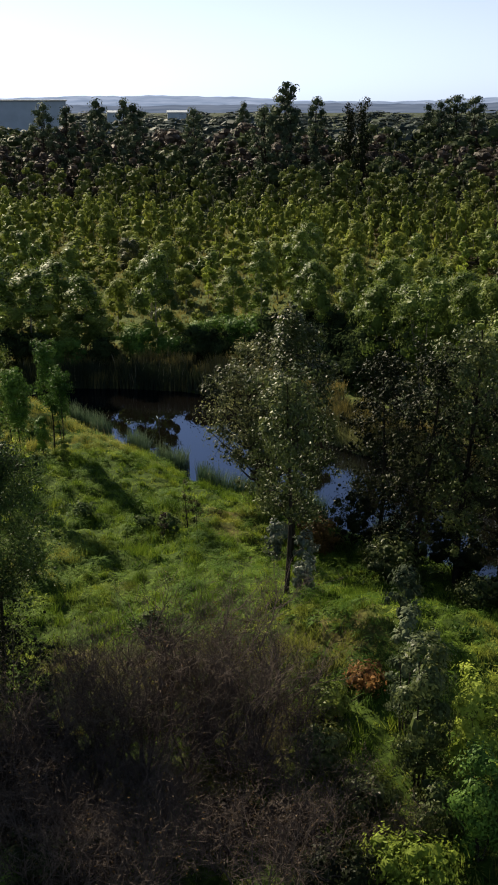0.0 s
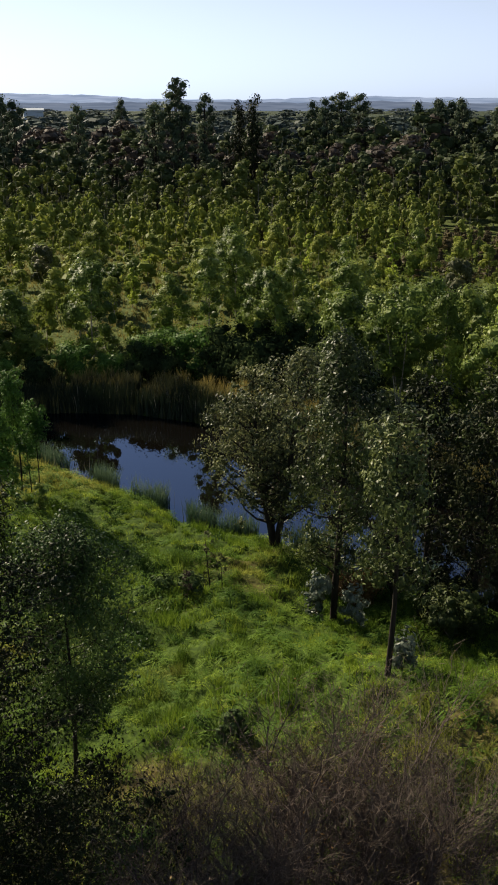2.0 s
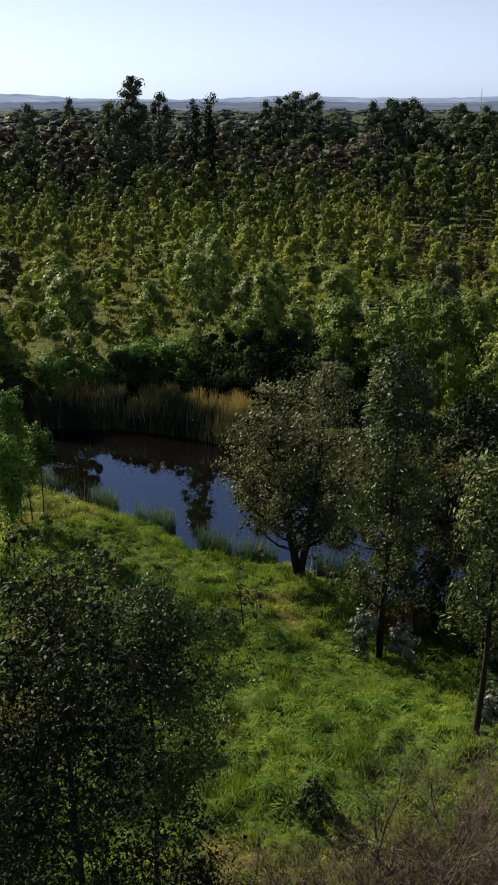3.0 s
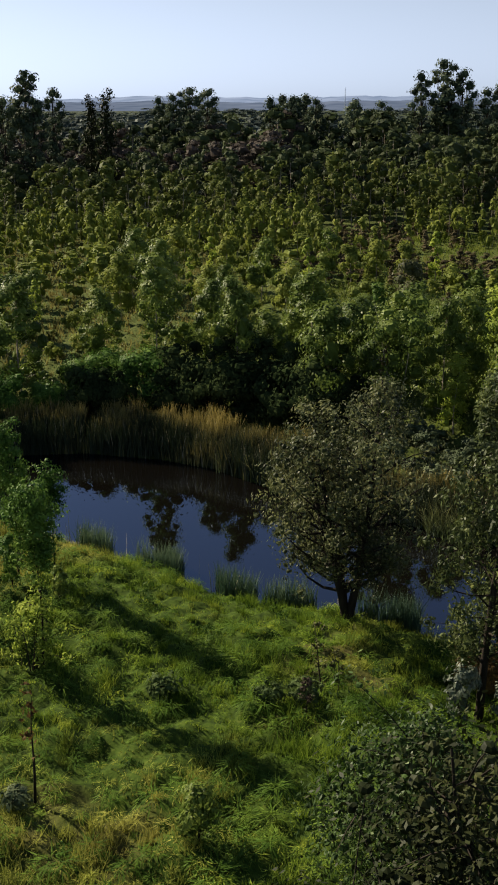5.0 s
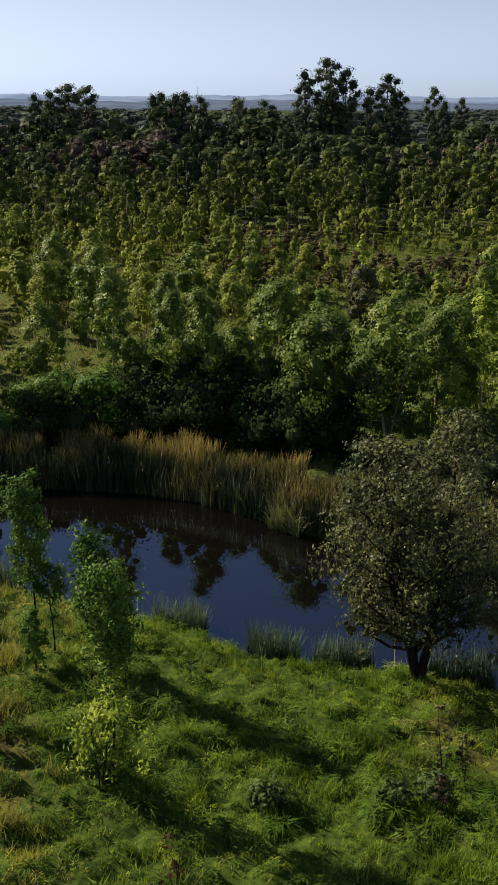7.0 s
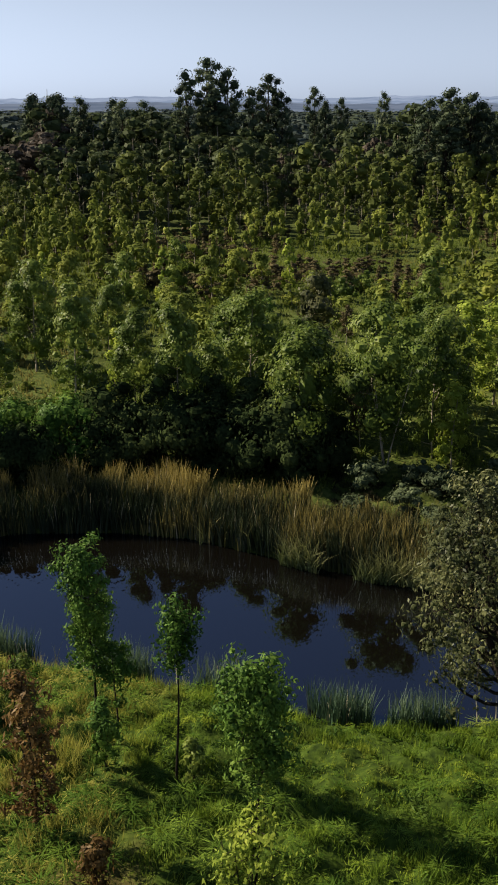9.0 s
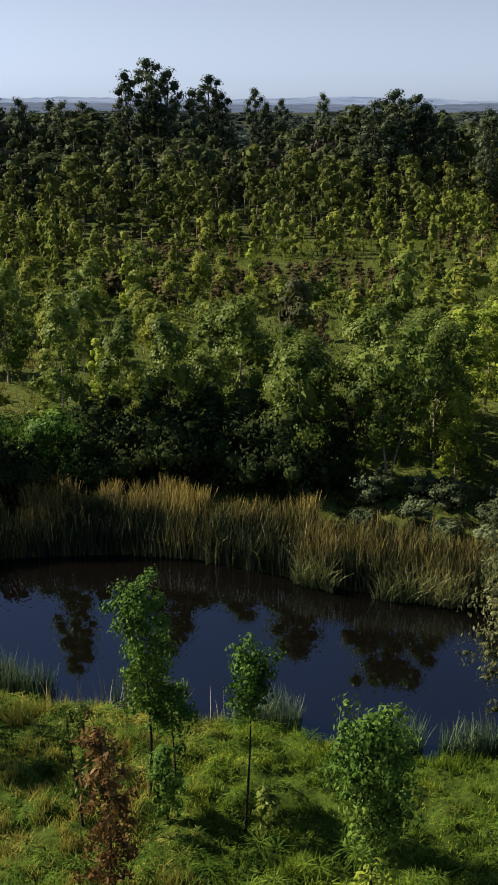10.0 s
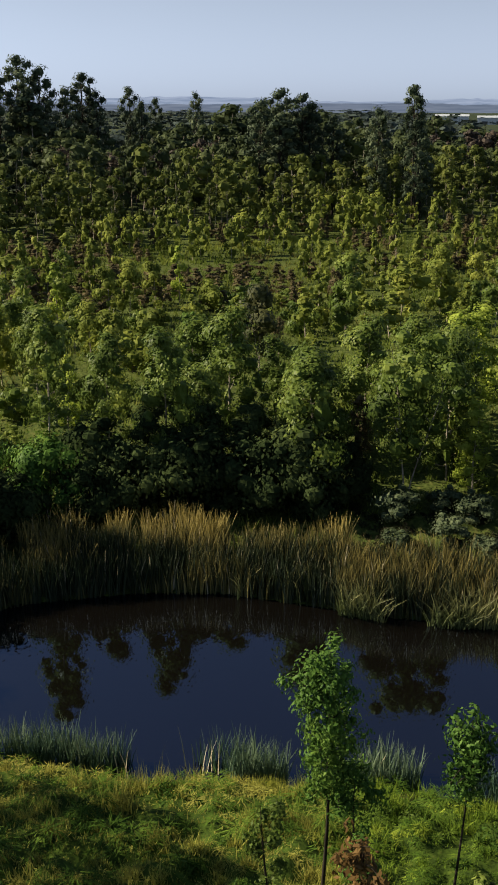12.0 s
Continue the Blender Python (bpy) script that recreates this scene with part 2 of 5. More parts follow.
def water_material():
    m, link, node, out = shader("pond_water")
    geo = node("ShaderNodeNewGeometry")
    n = node("ShaderNodeTexNoise", Scale=1.3, Detail=3.0)
    link(geo.outputs["Position"], n.inputs["Vector"])
    murk = node("ShaderNodeBsdfDiffuse")
    murk.inputs["Color"].default_value = (0.003, 0.0026, 0.002, 1)
    sheen = node("ShaderNodeBsdfGlossy", Roughness=0.025)
    # blue tint and high IOR paint a bluer, brighter sky into the reflection
    sheen.inputs["Color"].default_value = (0.52, 0.67, 1.0, 1)
    fres = node("ShaderNodeFresnel", IOR=1.8)
    mix = node("ShaderNodeMixShader")
    b = node("ShaderNodeBump", Strength=0.015, Distance=0.03)
    link(n.outputs["Fac"], b.inputs["Height"])
    link(b.outputs[0], sheen.inputs["Normal"])
    link(fres.outputs[0], mix.inputs[0])
    link(murk.outputs[0], mix.inputs[1])
    link(sheen.outputs[0], mix.inputs[2])
    link(mix.outputs[0], out.inputs["Surface"])
    return m


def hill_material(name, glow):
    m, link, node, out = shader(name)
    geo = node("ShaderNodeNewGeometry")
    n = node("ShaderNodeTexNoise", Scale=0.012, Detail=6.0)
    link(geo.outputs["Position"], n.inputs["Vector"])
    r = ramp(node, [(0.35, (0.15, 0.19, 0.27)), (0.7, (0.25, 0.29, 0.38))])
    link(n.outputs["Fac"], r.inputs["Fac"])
    # no lamp: this glow and the blue-grey paint distance haze on the ridge
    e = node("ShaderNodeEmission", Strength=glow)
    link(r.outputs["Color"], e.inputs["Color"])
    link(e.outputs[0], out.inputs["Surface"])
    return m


# ---------------------------------------------------------------- mesh helpers


def mesh_of(name, verts, faces, material, smooth=False):
    """A mesh from arrays: verts (n, 3) and faces (m, 3 or 4)."""
    me = bpy.data.meshes.new(name)
    verts, faces = np.asarray(verts, np.float32), np.asarray(faces, np.int32)
    k = faces.shape[1]
    me.vertices.add(len(verts))
    me.vertices.foreach_set("co", verts.ravel())
    me.loops.add(faces.size)
    me.loops.foreach_set("vertex_index", faces.ravel())
    me.polygons.add(len(faces))
    me.polygons.foreach_set("loop_start", np.arange(0, faces.size, k, dtype=np.int32))
    me.polygons.foreach_set("use_smooth", np.full(len(faces), smooth))
    me.update(calc_edges=True)
    me.validate()
    me.materials.append(material)
    return me


def part(name, me, parent, label=""):
    ob = new(name, me)
    ob.parent = parent
    return tagged(ob, label)


class Pile:
    """Gathers quads of many pieces into one mesh."""

    def __init__(self):
        self.v, self.f, self.n = [], [], 0

    def add(self, v, f):
        self.v.append(v)
        self.f.append(np.asarray(f) + self.n)
        self.n += len(v)

    def mesh(self, name, material, smooth=False):
        return mesh_of(name, np.concatenate(self.v), np.concatenate(self.f), material, smooth)


def tube(pile, pts, radii, sides=6):
    """A tapered limb along a line of points."""
    pts = np.asarray(pts, float)
    d = np.gradient(pts, axis=0)
    d /= np.linalg.norm(d, axis=1)[:, None] + 1e-9
    a = np.cross(d, (0.31, 0.95, 0.07))
    a /= np.linalg.norm(a, axis=1)[:, None] + 1e-9
    b = np.cross(d, a)
    ang = np.arange(sides) * 2 * np.pi / sides
    ring = np.cos(ang)[None, :, None] * a[:, None] + np.sin(ang)[None, :, None] * b[:, None]
    v = (pts[:, None] + ring * np.asarray(radii)[:, None, None]).reshape(-1, 3)
    i, j = np.meshgrid(np.arange(len(pts) - 1), np.arange(sides), indexing="ij")
    k = (j + 1) % sides
    f = np.stack([i * sides + j, i * sides + k, (i + 1) * sides + k, (i + 1) * sides + j], -1).reshape(-1, 4)
    pile.add(v, f)


def leaves_at(pile, rng, centres, length, width, droop=0.5, out=None, order=0.78):
    """One kite-shaped leaf at every centre; leaves face outwards from their clump, more or less."""
    n = len(centres)
    face = rng.normal(size=(n, 3))
    face /= np.linalg.norm(face, axis=1)[:, None]
    if out is not None:
        face = face * (1 - order) + out * order
        face /= np.linalg.norm(face, axis=1)[:, None] + 1e-9
    hang = rng.normal(size=(n, 3)) - (0, 0, droop * 2)
    axis = hang - face * (hang * face).sum(1)[:, None]
    axis /= np.linalg.norm(axis, axis=1)[:, None] + 1e-9
    side = np.cross(axis, face)
    s = rng.uniform(0.6, 1.35, (n, 1))
    ln, wd = length * s, width * s
    v = np.stack([centres - axis * ln / 2, centres + side * wd / 2 - axis * ln * 0.05, centres + axis * ln / 2, centres - side * wd / 2 - axis * ln * 0.05], 1)
    pile.add(v.reshape(-1, 3), np.arange(4 * n).reshape(-1, 4))


def outline(u, form):
    """The crown's width at u, from 0 at its foot to 1 at its top."""
    if form == "column":
        return np.sin(np.pi * np.clip(0.16 + 0.8 * u, 0, 1)) ** 0.55
    if form == "cone":
        return (1 - u) ** 0.7 * np.clip(0.5 + u * 2.5, 0, 1) + 0.06
    if form == "round":
        return np.sqrt(np.clip(1 - (2 * u - 0.9) ** 2 * 0.82, 0.02, 1))
    return np.clip(0.35 + 0.8 * u, 0, 1) * np.sqrt(np.clip(1.03 - u**4, 0, 1))   # umbrella


def knots():
    """Rough little lumps, coarse and fine, as quads."""
    v = np.array([(x, y, z) for x in (-1, 1) for y in (-1, 1) for z in (-1, 1)]) / 3**0.5
    f = np.array([(0, 1, 3, 2), (4, 6, 7, 5), (0, 4, 5, 1), (2, 3, 7, 6), (0, 2, 6, 4), (1, 5, 7, 3)])
    bm = bmesh.new()
    bmesh.ops.create_cube(bm, size=1)
    bmesh.ops.subdivide_edges(bm, edges=bm.edges[:], cuts=1, use_grid_fill=True)
    fine = np.array([p.co.normalized()[:] for p in bm.verts])
    quads = np.array([[p.index for p in q.verts] for q in bm.faces])
    bm.free()
    return (v, f), (fine, quads)


CUBE = knots()


def tree_meshes(seed, h, r, foot=0.3, form="column", n_leaf=3000, leaf=(0.16, 0.07), limbs=14, clumps=40, girth=0.03, stems=1, droop=0.5,
                clump=0.36, leaf_mat="green", bark=None, sides=6, lean=0.06, puff=False, core=1.0, stray=0.75, body=None, spray=0, tuft=0.3, inner=0):
    """Trunk with limbs, and a crown of separate leaves in clumps, round the origin."""
    rng = np.random.default_rng(seed)
    wood, crown = Pile(), Pile()
    boughs = Pile() if spray else wood
    centres = []
    for s in range(stems):
        az = rng.uniform(0, 6.28)
        off = np.array([math.cos(az), math.sin(az), 0]) * (0.0 if stems == 1 else 1)
        bend = rng.normal(size=2) * lean * h
        us = np.linspace(0, 1, 8)
        top = h * 0.93 * (1 if s == 0 else rng.uniform(0.7, 0.95))
        line = np.stack([bend[0] * us**1.5 + np.sin(us * 5 + s) * 0.012 * h, bend[1] * us**1.5 + np.cos(us * 4 + s) * 0.012 * h, us * top], 1)
        line += off * (0.012 * h + us[:, None] * r * 0.55) * (stems > 1)
        line[0, 2] = -0.15
        tube(wood, line, girth * h * 0.5 * (1 - us * 0.85) * (1 if stems == 1 else 0.7), sides)
        for i in range(limbs // stems):
            u = foot * 0.85 + (0.97 - foot * 0.85) * (i + rng.uniform(0, 1)) / (limbs // stems)
            p = np.array([np.interp(u, us, line[:, k]) for k in range(3)])
            cu = np.clip((u - foot) / (1 - foot) + 0.12, 0.02, 1)
            ln = r * outline(cu, form) * rng.uniform(0.55, 1.1)
            a = i * 2.4 + rng.uniform(-0.5, 0.5)
            up = rng.uniform(0.25, 0.9) * ln
            ts = np.linspace(0, 1, 4 if sides > 3 else 3)[:, None]
            end = np.array([math.cos(a) * ln, math.sin(a) * ln, up])
            limb = p + ts * end + np.sin(ts * 3.1) * rng.normal(size=3) * 0.06 * ln
            tube(boughs, limb, girth * h * 0.16 * (1 - ts[:, 0] * 0.8) * (1.2 - u), min(4, sides))
            for _ in range(spray):      # side twigs, each with its own tuft of leaves
                at = p + rng.uniform(0.35, 1.0) * (limb[-1] - p)
                way = np.array([math.cos(a), math.sin(a), 0.35]) * 0.5 + rng.normal(size=3) * 0.75
                tip = at + way * (0.2 + 0.16 * r) * rng.uniform(0.5, 1.1)
                tube(boughs, [at, (at + tip) / 2 + (0, 0, 0.04), tip], [0.011, 0.008, 0.004], 3)
                centres.append(tip)
            if spray:
                centres.append(limb[-1])
                continue
            centres += [p + 0.68 * (limb[-1] - p)] if puff else [limb[-2], limb[-1], limb[-1] + rng.normal(size=3) * 0.15 * r]
    extra = 0 if spray else clumps
    u = rng.uniform(0, 1, extra) ** 0.85
    a = rng.uniform(0, 6.28, extra)
    rad = r * outline(u, form) * np.sqrt(rng.uniform(0.25, 1.0, extra)) * 0.85
    bent = np.stack([np.cos(a) * rad, np.sin(a) * rad, h * (foot + (1 - foot) * u * 0.97)], 1)
    centres = np.concatenate([np.array(centres), bent])
    weight = rng.uniform(0.4, 1.6, len(centres))
    pick = rng.choice(len(centres), n_leaf, p=weight / weight.sum())
    spread = (tuft if spray else clump * r) * rng.uniform(0.65, 1.25, len(centres))[pick, None]
    d = rng.normal(size=(n_leaf, 3))
    d /= np.linalg.norm(d, axis=1)[:, None]
    pos = centres[pick] + d * spread * rng.uniform(0.5 if puff else 0.3, 1, (n_leaf, 1)) ** 0.6 * (1, 1, 0.85) * (1 + stray * rng.uniform(0, 1, (n_leaf, 1)) ** 4)
    axis_out = pos - np.array([0, 0, h * (foot + 1) / 2])
    axis_out[:, 2] *= 0.6
    axis_out /= np.linalg.norm(axis_out, axis=1)[:, None] + 1e-9
    out = d * 0.55 + axis_out * 0.6 + (0, 0, 0.12)
    leaves_at(crown, rng, pos, leaf[0], leaf[1], droop, out, (0.6 if spray else 0.9) if puff else 0.55)
    if puff:      # opaque lumps added down the crown's middle to block the sun
        body = (0.42 if sides == 3 else 0.3 if leaf[0] >= 0.25 else 0.2) if body is None else body
        knot = CUBE[leaf[0] < 1]
        for u in np.linspace(0.1, 0.74, 3 if sides == 3 else 5):
            z = foot + (1 - foot) * u
            mid = np.array([np.interp(z, us, line[:, k]) for k in range(3)]) * (stems == 1) * (1, 1, 0) + (0, 0, z * h)
            wide_in = r * float(outline(u, form)) * body * rng.uniform(0.7, 1.2)
            swing = rng.normal(size=3) * 0.22 * r * (1, 1, 0)
            crown.add(knot[0] * rng.uniform(0.7, 1.3, (len(knot[0]), 1)) * (wide_in, wide_in, min(max(wide_in, 0.1 * h * (1 - foot)), wide_in * 1.7)) + mid + swing, knot[1])
    if puff:      # an opaque lump added inside each clump to keep light from passing through
        for at, r_in in zip(centres, np.interp(weight, [0.4, 1.6], [0.38, 0.62]) * (tuft if spray else clump * r) * core):
            knot = CUBE[sides > 3]
            crown.add(knot[0] * rng.uniform(0.8, 1.2, (len(knot[0]), 1)) * r_in * (1, 1, 0.85) + at, knot[1])
    if inner:      # extra leaves added deep in the crown to darken its inside
        deep = centres[rng.integers(0, len(centres), inner)] * (0.8, 0.8, 1) + rng.normal(size=(inner, 3)) * tuft * 0.45
        leaves_at(crown, rng, deep, 0.07, 0.034, 0.3)
    meshes = wood.mesh("trunk", bark or BARK_PALE, True), crown.mesh("crown", LEAF[leaf_mat])
    return meshes + (boughs.mesh("branchwork", bark or BARK_PALE, True),) if spray else meshes


def billow_meshes(seed, h, r, foot, form, billows, n_leaf, leaf, size=0.42, flat=0.62, girth=0.02, leaf_mat="crest", bark=None, sides=4, fine=1, loose=1.3, lump=1.0):
    """A tall tree whose crown is a stack of separate flattened billows, each on its own limb."""
    rng = np.random.default_rng(seed)
    wood, crown = Pile(), Pile()
    us = np.linspace(0, 1, 5)
    bend = rng.normal(size=2) * 0.03 * h
    line = np.stack([bend[0] * us**2, bend[1] * us**2, us * h * 0.94], 1)
    tube(wood, line, girth * h * 0.5 * (1 - 0.8 * us), sides + 1)
    knot = CUBE[fine]
    for i in range(billows):
        u = (i + rng.uniform(0.1, 0.9)) / billows
        a = i * 2.4 + rng.uniform(-0.6, 0.6)
        rad = r * float(outline(np.array(u), form)) * rng.uniform(0.35, 0.9) * (1 if u < 0.93 else 0.3)
        z = h * (foot + (1 - foot) * u * 0.95)
        c = np.array([math.cos(a) * rad, math.sin(a) * rad, z]) + (bend[0] * u, bend[1] * u, 0)
        start = max(foot * 0.75, z / h - 0.16)
        p = np.array([np.interp(start, us, line[:, k]) for k in range(3)])
        tube(wood, [p, (p + c) / 2 + (0, 0, -0.02 * h), c], [girth * h * 0.16, girth * h * 0.12, girth * h * 0.06], 3)
        cs = r * size * rng.uniform(0.65, 1.3)
        crown.add(knot[0] * rng.uniform(0.55, 1.0, (len(knot[0]), 1)) * lump * (cs, cs, cs * flat) + c, knot[1])
        n = max(3, n_leaf // billows)
        d = rng.normal(size=(n, 3)) + (0, 0, 0.35)
        d /= np.linalg.norm(d, axis=1)[:, None]
        leaves_at(crown, rng, c + d * (cs, cs, cs * flat) * rng.uniform(0.7, loose, (n, 1)), leaf[0], leaf[1], 0.2, d, 0.8)
    return wood.mesh("trunk", bark or BARK_PALE, True), crown.mesh("crown", LEAF[leaf_mat])


def tree(kind, label, category, meshes, x, y, turn=0, scale=1.0, group="", wide=1.0):
    base = new(kind)
    base.matrix_world = Matrix.Translation((x, y, height_at(x, y))) @ Matrix.Rotation(turn, 4, "Z") @ Matrix.Diagonal((scale * wide, scale * wide, scale, 1))
    part("trunk", meshes[0], base)
    part("crown", meshes[1], base)
    if len(meshes) > 2:
        part("branchwork", meshes[2], base)
    return tagged(base, label, category, group)


# ---------------------------------------------------------------- lie of the land
SHORE = [(-15, 32), (-11, 29.2), (-7.9, 27.4), (-5.3, 25.3), (-3.4, 24.6), (-1.3, 23.3), (0.8, 22.4), (2.5, 20.9), (4.5, 20.2), (6.6, 20.1), (9.4, 18.7),
         (13, 17.4), (17, 15.6), (22, 14.6), (24, 17.5), (20, 21.8), (16, 24.5), (12, 26.7), (9.3, 28.3), (7.8, 29.2), (5.2, 30.7), (3.7, 32), (1.7, 33.7), (0.6, 34.7), (-2.2, 35.9),
         (-6, 36.6), (-10, 35.9), (-14, 34.3)]


def shore_distance(x, y):
    """Metres to the pond's edge, negative over the water."""
    x, y = np.asarray(x, float), np.asarray(y, float)
    d, inside = np.full(x.shape, 1e9), np.zeros(x.shape, bool)
    for (ax, ay), (bx, by) in zip(SHORE, SHORE[1:] + SHORE[:1]):
        ex, ey = bx - ax, by - ay
        t = np.clip(((x - ax) * ex + (y - ay) * ey) / (ex * ex + ey * ey), 0, 1)
        d = np.minimum(d, np.hypot(x - ax - t * ex, y - ay - t * ey))
        if ay != by:
            inside ^= ((ay > y) != (by > y)) & (x < (bx - ax) * (y - ay) / (by - ay) + ax)
    return np.where(inside, -d, d)


def heights(x, y):
    x, y = np.asarray(x, float), np.asarray(y, float)
    d = shore_distance(x, y)
    o = np.clip(d, 0, None)
    near = 1 / (1 + np.exp(np.clip((y - (26.5 - 0.28 * x)) / 1.2, -60, 60)))
    top = np.interp(x, [-12, -6, -2, 1, 6, 10, 13, 17, 24], [3.2, 3.0, 2.5, 2.0, 1.85, 2.6, 3.7, 4.4, 4.4])      # the bank's crown, and its fall behind
    east, step = np.clip((x - 7) / 2.5, 0, 1), np.clip((o - 3) / 10, 0, 1)      # in the east a low shelf by the water, then a steep ridge
    rise = (1 - east) * np.tanh(np.interp(x, [-6, -1, 3, 7], [0.3, 0.32, 0.25, 0.21]) * o / (top - 0.42)) + east * step * step * (3 - 2 * step)
    zn = 0.42 * (1 - np.exp(-o / 0.5)) + (top - 0.42) * rise + 0.03 * np.clip(o - 10, 0, 12) - 0.3 * np.clip(5 - y, 0, 8) * np.clip((top - 1.7) / 2, 0, 1)
    zf = 0.3 * (1 - np.exp(-o / 0.6)) + 0.14 * np.minimum(o, 12)
    lumps = (np.sin(x * 1.7 + np.sin(y * 1.1) * 2) * np.sin(y * 1.9 + np.sin(x * 0.8) * 2) * 0.12 + np.sin(x * 4.1 + np.sin(y * 2.3)) * np.sin(y * 3.7 + np.sin(x * 1.9) * 1.5) * 0.14 + np.sin(x * 7.3 + 2 * np.sin(y * 3.1)) * np.sin(y * 6.7 + 2 * np.sin(x * 2.7)) * 0.035 + np.sin(x * 0.45 + 1) * np.sin(y * 0.5) * 0.1) * np.clip(o / 2, 0, 1) * np.exp(-o / 60) * np.clip((y + 9) / 3, 0, 1)
    return np.where(d < 0, -0.1 - 0.45 * np.minimum(-d, 2.0), near * zn + (1 - near) * zf + lumps)


def height_at(x, y):
    return float(heights(np.array([x]), np.array([y]))[0])


def axis_steps(lo, a, b, hi, fine):
    mid = np.arange(a, b, fine)
    left = a - (np.geomspace(1, a - lo + 1, 26) - 1)[::-1]
    right = b + (np.geomspace(1, hi - b + 1, 26) - 1)
    return np.unique(np.concatenate([left, mid, right]))


def build_ground():
    xs, ys = axis_steps(-4800, -18, 28, 4800, 0.22), axis_steps(-4800, -9, 37, 4800, 0.22)
    gx, gy = np.meshgrid(xs, ys)
    v = np.stack([gx, gy, heights(gx, gy)], -1).reshape(-1, 3)
    w = len(xs)
    i, j = np.meshgrid(np.arange(len(ys) - 1), np.arange(w - 1), indexing="ij")
    f = np.stack([i * w + j, i * w + j + 1, (i + 1) * w + j + 1, (i + 1) * w + j], -1).reshape(-1, 4)
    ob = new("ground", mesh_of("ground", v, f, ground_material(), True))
    tagged(ob, "uneven green pasture with dry brown patches round a pond", "ground", kind="structure")


build_ground()


def build_water():
    bm = bmesh.new()
    cx, cy = 3.0, 26.0
    ring = [bm.verts.new((cx + (x - cx) * 1.05, cy + (y - cy) * 1.09, 0.0)) for x, y in SHORE]
    face = bm.faces.new(ring)
    if face.normal.z < 0:
        face.normal_flip()
    bmesh.ops.triangulate(bm, faces=bm.faces[:])
    bmesh.ops.recalc_face_normals(bm, faces=bm.faces[:])
    me = bpy.data.meshes.new("water")
    bm.to_mesh(me)
    bm.free()
    me.materials.append(water_material())
    tagged(new("water", me), "still dark pond water reflecting sky and trees", "water", kind="structure")


build_water()


def build_hills():
    """Low ridges far behind everything, their haze painted as glowing blue-grey."""
    for far, low, tall, seed in ((3600, 6.5, 8.5, 3), (2700, 0, 6, 11)):
        a = np.radians(np.linspace(-75, 75, 420))
        rise = np.array([noise.fractal((x * 5 + seed, seed, 0), 0.9, 2.2, 6) for x in a])
        fine = np.array([noise.noise((x * 160, seed, 1)) + 0.6 * noise.noise((x * 420, seed, 2)) for x in a])
        z = 16 + far / 1895 * (low + tall * np.clip(rise + 0.45, 0, 1.4) + 7 * np.exp(-(((a + 0.52) / 0.14) ** 2)) * (far > 3000) + 1.3 * fine)
        v = np.concatenate([np.stack([np.sin(a) * far, np.cos(a) * far, z], 1), np.stack([np.sin(a) * (far - 500), np.cos(a) * (far - 500), 0 * z - 3], 1)])
        n = len(a)
        f = [(i, i + 1, n + i + 1, n + i) for i in range(n - 1)]
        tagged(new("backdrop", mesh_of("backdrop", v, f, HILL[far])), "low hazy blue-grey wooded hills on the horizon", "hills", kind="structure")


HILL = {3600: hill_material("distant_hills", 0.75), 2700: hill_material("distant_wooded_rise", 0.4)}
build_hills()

# ---------------------------------------------------------------- trees of the near bank
NEAR = dict(leaf=(0.11, 0.046), sides=8, droop=0.3)
LUMPY = dict(puff=True, clump=0.3, core=0.75, body=0.0, **NEAR)
SPRAY = dict(leaf=(0.14, 0.052), sides=8, droop=0.7, puff=True, body=0.0, core=0.5, stray=0.6, bark=BARK_DARK)
FINE = dict(SPRAY, leaf=(0.075, 0.03), core=0.35)
BROAD = dict(SPRAY, leaf=(0.095, 0.042), core=0.6)
THICK = dict(FINE, core=0.3, inner=20000)

tree("eucalyptus_tree", "tall slim eucalyptus with dark bare lower trunk on grassy bank", "tree",
     tree_meshes(1, 7.3, 0.9, 0.36, "column", 5200, limbs=32, spray=4, tuft=0.25, girth=0.022, lean=0.012, leaf_mat="umber", **SPRAY), 13.0, 4.75, 0.4)
tree("eucalyptus_tree", "tall leafy eucalyptus with olive crown beside the pond bank", "tree",
     tree_meshes(2, 10.4, 1.45, 0.17, "column", 15000, limbs=52, spray=5, tuft=0.3, girth=0.024, lean=0.02, leaf_mat="umber", **SPRAY), 10.3, 12.6, 1.4)
tree("eucalyptus_tree", "tall eucalyptus with sparse olive crown over a shaded bank", "tree",
     tree_meshes(3, 10.4, 1.9, 0.22, "round", 13000, limbs=48, spray=5, tuft=0.32, girth=0.026, lean=0.02, leaf_mat="umber", **SPRAY), 16.3, 13.9, 2.2)
tree("willow_tree", "broad spreading grey-leaved tree with forked dark trunk at the water's edge", "tree",
     tree_meshes(4, 8.3, 2.2, 0.15, "round", 22000, limbs=90, spray=6, tuft=0.33, girth=0.05, stems=3, leaf_mat="willow", **dict(SPRAY, leaf=(0.12, 0.05))), 6.7, 18.5, 0.3)
tree("young_eucalyptus", "young fresh green eucalyptus with thin bare trunk on the bank", "tree",
     tree_meshes(5, 5.6, 0.42, 0.47, "column", 6600, limbs=30, spray=4, tuft=0.2, girth=0.015, leaf_mat="fresh", lean=0.012, **BROAD), -3.9, 18.4, 0.1)
tree("young_eucalyptus", "slender sapling with a small round crown high on a bare stem", "tree",
     tree_meshes(9, 4.6, 0.2, 0.77, "round", 2200, limbs=16, spray=4, tuft=0.19, girth=0.014, leaf_mat="fresh", lean=0.008, **BROAD), -2.2, 16.6, 0.7)
